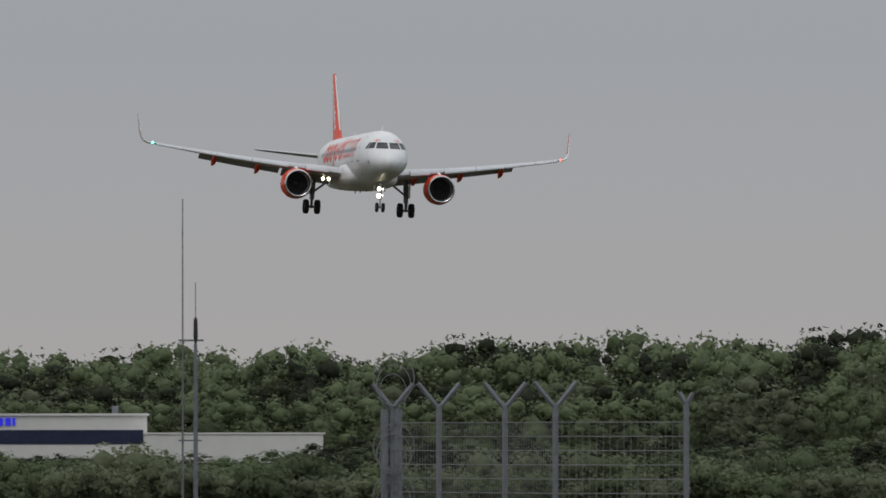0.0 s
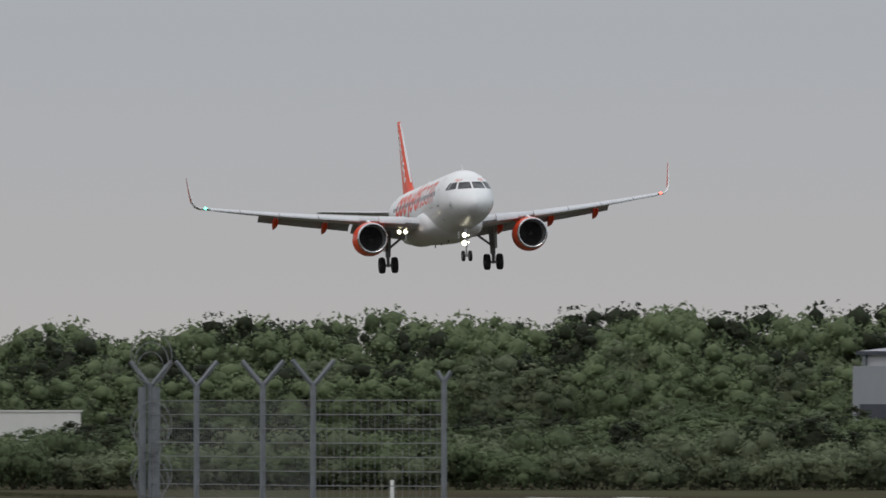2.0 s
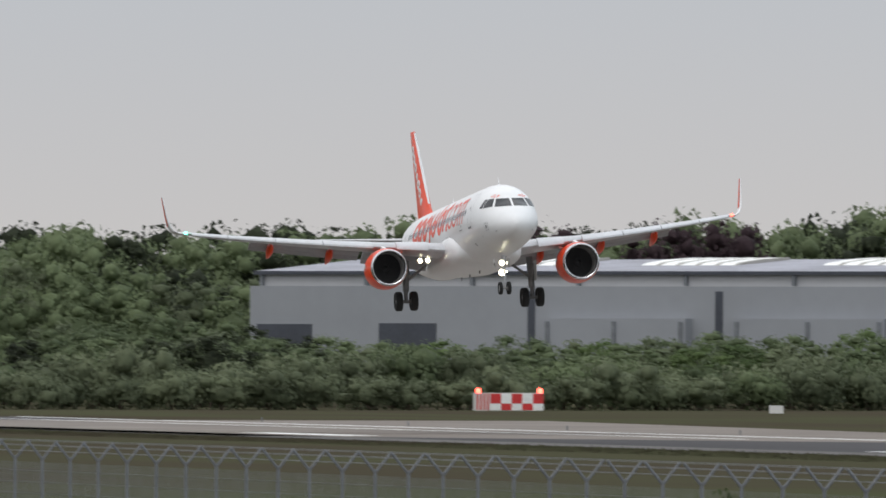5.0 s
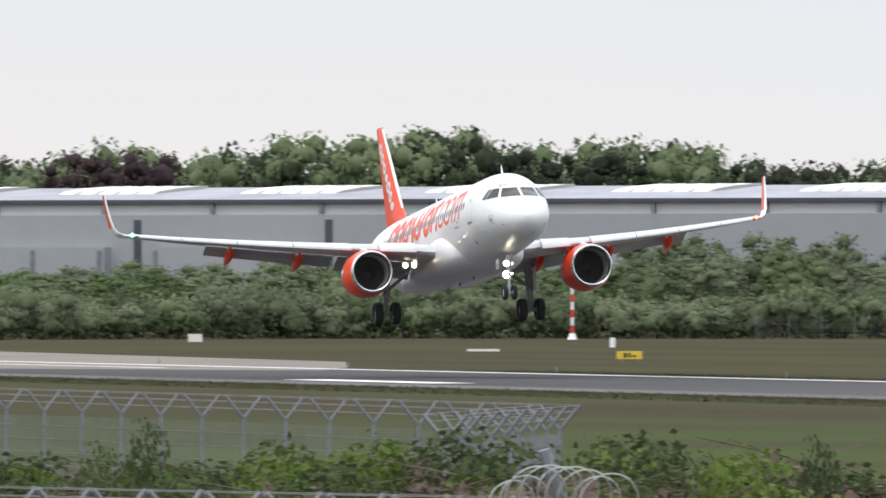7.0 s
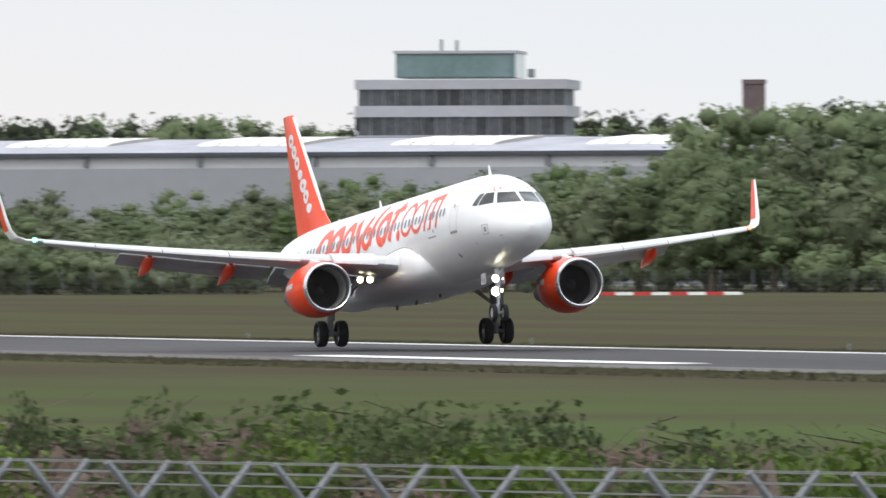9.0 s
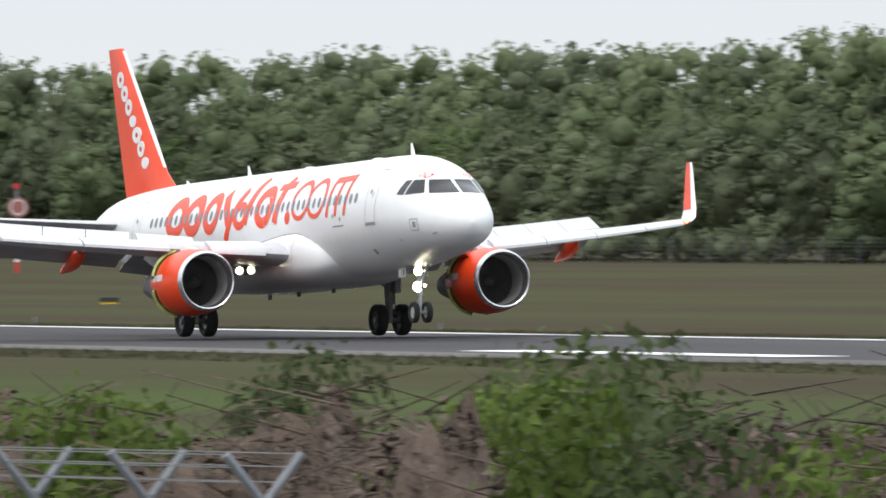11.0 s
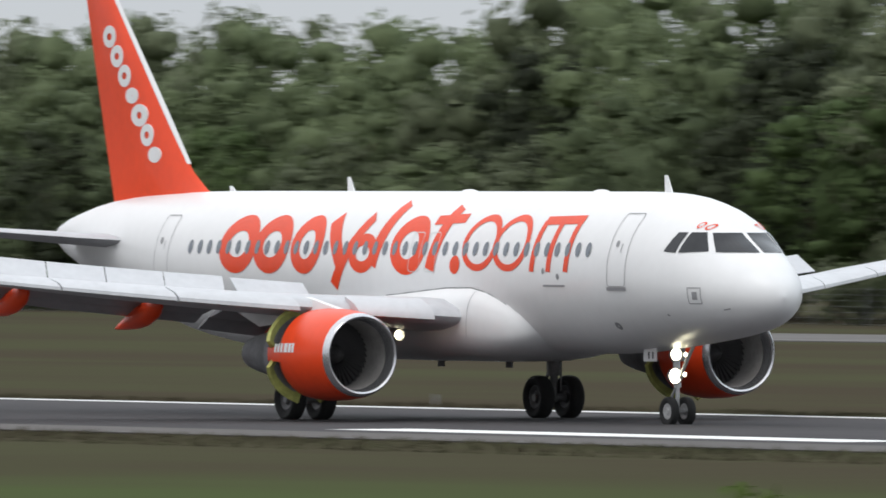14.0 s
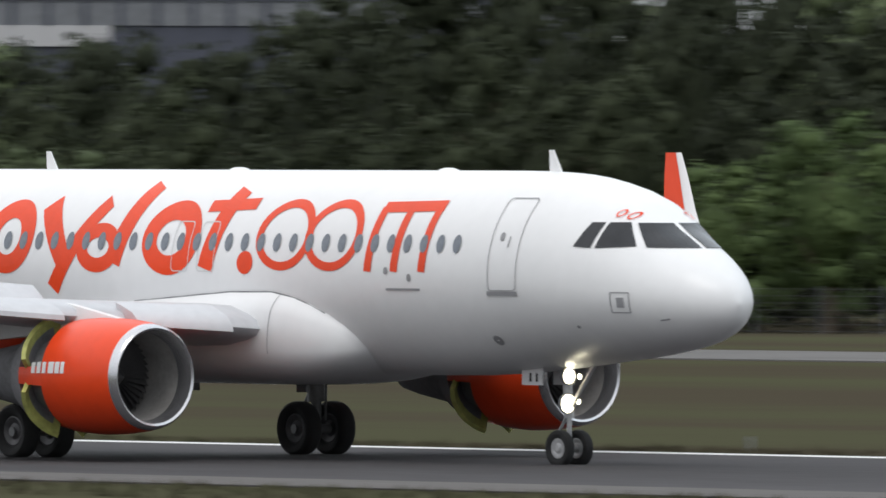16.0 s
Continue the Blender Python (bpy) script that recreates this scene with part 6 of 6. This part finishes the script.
# ---- bramble hedge on the near side ----
def hedge():
    stock = []
    for k in range(5):
        bush = thing("bramble", "bramble bush with green leaves and thin canes", "bush", "bramble hedge")
        r = np.random.default_rng(210 + k)
        lobes = [((0, 0, 1.1), (0.9, 0.9, 1.0))]
        for q in range(16):
            a = 2.399 * q
            z = r.uniform(0.5, 2.3)
            rad = r.uniform(0.25, 0.5)
            reach = r.uniform(0.3, 1.05) * (1.15 - 0.3 * z)
            lobes.append(((math.cos(a) * reach, math.sin(a) * reach, z), (rad, rad, rad * 0.75)))
        c = new("leaves", cloud_mesh("leaves", (LEAFBRIGHT, HEDGELEAF, HEDGELEAF, LEAFBRIGHT, LEAFDARK)[k], lobes, 1650, 0.11, 201 + k, core=0.82, rings=(8, 12), rough=0.12, folded=True, loose=0.05, cores=1, ragged=0.5))
        c.parent = bush
        s = Shape()
        for q in range(10):
            a, ln = r.uniform(0, 6.28), r.uniform(0.7, 1.3)
            s.tube([(0, 0, 0), (math.cos(a) * ln * 0.5, math.sin(a) * ln * 0.5, r.uniform(1.3, 2.0)), (math.cos(a) * ln * 1.1, math.sin(a) * ln * 1.1, r.uniform(1.5, 2.2))], [0.015, 0.012, 0.005], 4)
        part("canes", s, DEADWOOD, bush)
        stock.append(bush)
    twigs = []
    for k in range(3):
        heap = thing("brushwood_heap", "heap of dry brown cut brushwood", "brushwood", "brushwood heaps")
        s = Shape()
        r = np.random.default_rng(300 + k)
        for i in range(230):
            a, t = r.uniform(0, 6.28), r.normal() * 0.3
            x, y = r.uniform(-1.3, 1.3), r.uniform(-0.8, 0.8)
            ln, q = r.uniform(0.3, 1.1), r.uniform(0.004, 0.011)
            z = r.uniform(0.3, 2.25) * (1 - 0.25 * abs(x) / 1.3)
            end = (x + math.cos(a) * ln, y + math.sin(a) * ln, min(2.35, z + ln * t))
            s.tube([(x, y, z), end], [q, q * 0.4], 3, caps=False)
        tagged(part("branch_tangle", s, DEADWOOD, heap), kind="stuff")
        lobes = [((0, 0, 0.9), (1.05, 0.8, 1.1))]
        lobes += [((r.uniform(-0.8, 0.8), r.uniform(-0.4, 0.4), 0.3 + 1.45 * i / 11), (r.uniform(0.35, 0.65), 0.5, r.uniform(0.2, 0.34))) for i in range(12)]
        c = new("litter", cloud_mesh("litter", DEADWOOD, lobes, 1100, 0.08, 330 + k, core=0.85, rings=(12, 20), rough=0.13, loose=0.02, cores=1, ragged=0.6))
        tagged(c, kind="stuff")
        c.parent = heap
        twigs.append(heap)
    used = set()

    def put(src, m):
        if src.name not in used:
            used.add(src.name)
            src.matrix_basis = m
        else:
            copy_thing(src, Matrix.Identity(4)).matrix_basis = m

    x = -235.0
    while x < -50:
        for y in (43.5, 46.5, 49.5):
            # height of the hedge top over the sea of grass, falling and rising along the way
            top = float(np.interp(x * 46.5 / y, [-235, -205, -190, -150, -142, -137, -133, -127, -110, -98, -93.5, -91.5, -82, -78, -75, -70, -66, -62, -60, -57, -54], [2.8, 3.1, 3.6, 4.0, 3.9, 3.75, 4.05, 4.1, 4.58, 4.5, 4.33, 3.68, 3.65, 4.2, 4.5, 4.3, 4.65, 4.6, 4.3, 4.65, 4.3]))
            z = ground_z(y)
            h = max(0.6, top - z) * rng.uniform(0.86, 1.05)
            px, py = x + rng.uniform(-0.7, 0.7), y + rng.uniform(-1, 1)
            dead = 0.36 + 0.16 * (-128 < x < -92)
            if rng.uniform() < dead:
                put(twigs[int(rng.integers(3))], scaled(px, py, z - 0.05, rng.uniform(0, 6.28), 1.0, max(0.3, h / (2.45 if x < -92 else 2.85))))
            else:
                tall = rng.uniform() < 0.12
                put(stock[int(rng.integers(4))], scaled(px, py, z - 0.1, rng.uniform(0, 6.28), rng.uniform(0.5, 0.7) if tall else rng.uniform(0.8, 1.1), h / (2.62 if x < -92 else 2.85)))
        x += 1.65
    for dx, h in ((-0.9, 1.06), (-0.3, 1.14), (0.3, 1.04)):
        put(stock[4], scaled(-94.53 + dx, 46.5, ground_z(46.5) - 0.1, dx, 0.6, h))
    for dx, dy, h in ((-0.6, 0.3, 0.92), (-0.1, -0.4, 0.98), (0.4, 0.3, 0.95), (0.8, -0.2, 0.85), (-1.1, 0, 0.85)):
        put(twigs[1], scaled(-94.2 + dx, 44.0 + dy, ground_z(44.0), dx * 3, 0.6, 1.32 * h))
    # two dark shrubs standing above the hedge by the inner fence
    for b, d, h, w in ((166.5, 192, 2.4, 0.5), (166.33, 190, 2.7, 0.42), (164.0, 165, 2.75, 0.36)):
        x, y = polar(b, d)
        put(stock[1], scaled(x, y, ground_z(y) - 0.1, 1.0, w, h / 2.75))


hedge()


def stump():
    s = thing("tree_stump", "sawn-off multi-stem tree stump with pale cut ends", "tree stump", at=Matrix.Translation((*polar(154.93, 98), 1.45)))
    r = np.random.default_rng(5)
    for k in range(8):
        x, y = r.uniform(-0.14, 0.14), r.uniform(-0.16, 0.16)
        h, q = r.uniform(2.3, 2.9), r.uniform(0.03, 0.06)
        dx, dy = x * 1.6, y * 1.6
        stem = part("stem", Shape().tube([(x, y, 0), (x + dx * 0.3, y + dy * 0.3, h * 0.6), (x + dx, y + dy, h)], [q * 1.3, q * 1.1, q], 9), BARK, s)
        part("cut_end", Shape().tube([(x + dx, y + dy, h), (x + dx, y + dy, h + 0.012)], q * 0.97, 9), CUTWOOD, stem)
    for k in range(16):
        b, d = 156.6 - k * 0.24 + r.uniform(-0.1, 0.1), r.uniform(98, 110)
        x, y = polar(b, d)
        low = ground_z(y)
        top = float(np.interp(x, [-110, -98, -91], [4.3, 4.15, 3.55])) + r.uniform(-0.6, 0.0)
        w = thing("cut_branch", "cut branch standing in brushwood with a pale sawn face", "branch", "cut branches", at=Matrix.Translation((x, y, low - 0.1)))
        q, lx, ly = r.uniform(0.018, 0.036), r.uniform(-1.1, 1.1), r.uniform(-0.6, 0.6)
        way = Vector((lx, ly, top - low + 0.1))
        part("wood", Shape().tube([(0, 0, 0), way], q, 8), BARK, w)
        part("cut_end", Shape().tube([way, way * 1.004], q * 0.97, 8), CUTWOOD, w)


stump()


# ---- tyre smoke ----
def puff_cloud(name, x0, x1, count, y0, tall, seed):
    """Soft lumps of smoke hanging low over the runway, made of rigid pieces."""
    r = np.random.default_rng(seed)
    cloud = thing(name, "thin pale blue-white tyre smoke over the runway", "smoke")
    for k in range(count):
        t = (k + 0.5) / count
        x, y = x0 + (x1 - x0) * t, y0 + r.uniform(-1.0, 1.0)
        a, b, h = abs(x1 - x0) / count * 0.75, r.uniform(1.0, 1.6), tall * r.uniform(0.55, 1.0)
        rows = []
        for i in range(9):
            th = math.pi * i / 8
            rows.append([(x + math.cos(th) * a, y + math.sin(th) * math.cos(p) * b, h * 0.5 + math.sin(th) * math.sin(p) * h * 0.55 * (1 + 0.3 * math.sin(5 * p + k))) for p in [2 * math.pi * j / 14 for j in range(15)]])
        part("puff", Shape().grid(rows), SMOKE, cloud, smooth=True)
    return cloud


SMOKES = [(puff_cloud("tyre_smoke", -694, -642, 6, RUNWAY - 2.5, 2.6, 41), 9.1), (puff_cloud("nose_wheel_smoke", -468, -446, 4, RUNWAY, 1.3, 43), 12.2)]


# ---- what moves ----
def motions():
    walk(JET, [
        (0.0, pose(-1300.94, RUNWAY, 24.01, -2.38, -0.48, -1.88)),
        (0.5, pose(-1265.50, RUNWAY, 22.36, -0.88, -0.75, -1.87)),
        (1.0, pose(-1230.07, RUNWAY, 20.52, 0.08, -1.23, -2.01)),
        (1.5, pose(-1194.72, RUNWAY, 18.52, 0.92, -1.96, -2.23)),
        (2.0, pose(-1159.68, RUNWAY, 16.56, 2.08, -2.74, -2.44)),
        (2.5, pose(-1125.35, RUNWAY, 14.82, 2.59, -3.11, -2.61)),
        (3.0, pose(-1091.69, RUNWAY, 13.38, 1.95, -3.15, -2.75)),
        (3.2, pose(-1078.24, RUNWAY, 12.82, 1.68, -3.19, -2.82)),
        (5.3, pose(-935.40, RUNWAY, 7.04, 2.19, -3.88, -3.69)),
        (5.5, pose(-922.00, RUNWAY, 6.50, 2.14, -4.05, -3.81)),
        (6.0, pose(-888.60, RUNWAY, 5.26, 1.62, -4.65, -4.11)),
        (6.5, pose(-855.40, RUNWAY, 4.19, 1.40, -5.12, -3.90)),
        (7.0, pose(-822.51, RUNWAY, 3.26, 1.61, -5.30, -3.21)),
        (7.5, pose(-790.07, RUNWAY, 2.58, 1.67, -5.15, -2.49)),
        (8.0, pose(-757.88, RUNWAY, 1.90, 1.28, -4.93, -1.83)),
        (8.5, pose(-725.63, RUNWAY, 1.22, 0.89, -4.97, -1.18)),
        (9.0, pose(-693.27, RUNWAY, 0.58, 0.76, -4.96, -0.74)),
        (9.5, pose(-660.90, RUNWAY, 0.11, 0.39, -4.70, -0.55)),
        (10.0, pose(-628.81, RUNWAY, 0.19, -0.02, -4.14, -0.47)),
        (10.2, pose(-616.03, RUNWAY, 0.18, -0.18, -3.88, -0.43)),
        (12.3, pose(-481.19, RUNWAY, 0.00, -0.13, -0.40, 0.02)),
        (12.5, pose(-468.99, RUNWAY, 0.01, -0.10, -0.27, 0.05)),
        (13.0, pose(-438.91, RUNWAY, 0.00, 0.00, -0.01, -0.02)),
        (13.5, pose(-409.48, RUNWAY, 0.00, 0.00, 0.06, 0.01)),
        (14.0, pose(-380.71, RUNWAY, 0.00, 0.03, 0.08, 0.12)),
        (14.5, pose(-352.64, RUNWAY, 0.00, 0.07, 0.15, 0.16)),
        (15.0, pose(-325.25, RUNWAY, 0.00, -0.05, 0.08, 0.02)),
        (15.5, pose(-298.45, RUNWAY, 0.00, 0.09, 0.07, 0.00)),
        (16.0, pose(-272.26, RUNWAY, 0.00, 0.01, 0.09, 0.10)),
    ])
    for leg, (x, y) in MOVING["legs"]:
        walk(leg, [(t, pose(x, y, z)) for t, z in ((0, -0.42), (8.5, -0.42), (9.1, -0.3), (9.6, -0.1), (11.0, 0.0), (16.0, 0.0))])
    for side, (wing, spoilers) in zip((-1, 1), MOVING["wings"]):
        walk(wing, [(t, pose(HINGE[0], side * HINGE[1], HINGE[2], -side * a)) for t, a in ((0, 0), (9.4, 0), (10.2, 0.5), (11.2, 2.3), (16, 2.4))])
        for sp, h, axis in spoilers:
            walk(sp, [(t, Matrix.Translation(h) @ Matrix.Rotation(radians(a), 4, axis)) for t, a in ((0, 0), (10.3, 0), (11.0, 42), (16, 42))])
    for eng, doors in MOVING["engines"]:
        for d, shut, ajar in doors:
            walk(d, [(0, shut), (10.4, shut), (11.6, ajar), (16, ajar)])
    for cloud, t0 in SMOKES:
        walk(cloud, [(0, pose(0, 0, -6)), (t0, pose(0, 0, -4.5)), (t0 + 0.4, pose(0, 0, -0.4)), (t0 + 1.2, pose(0, 0.4, 0.0)), (16.0, pose(0, 1.5, 0.4))])


motions()
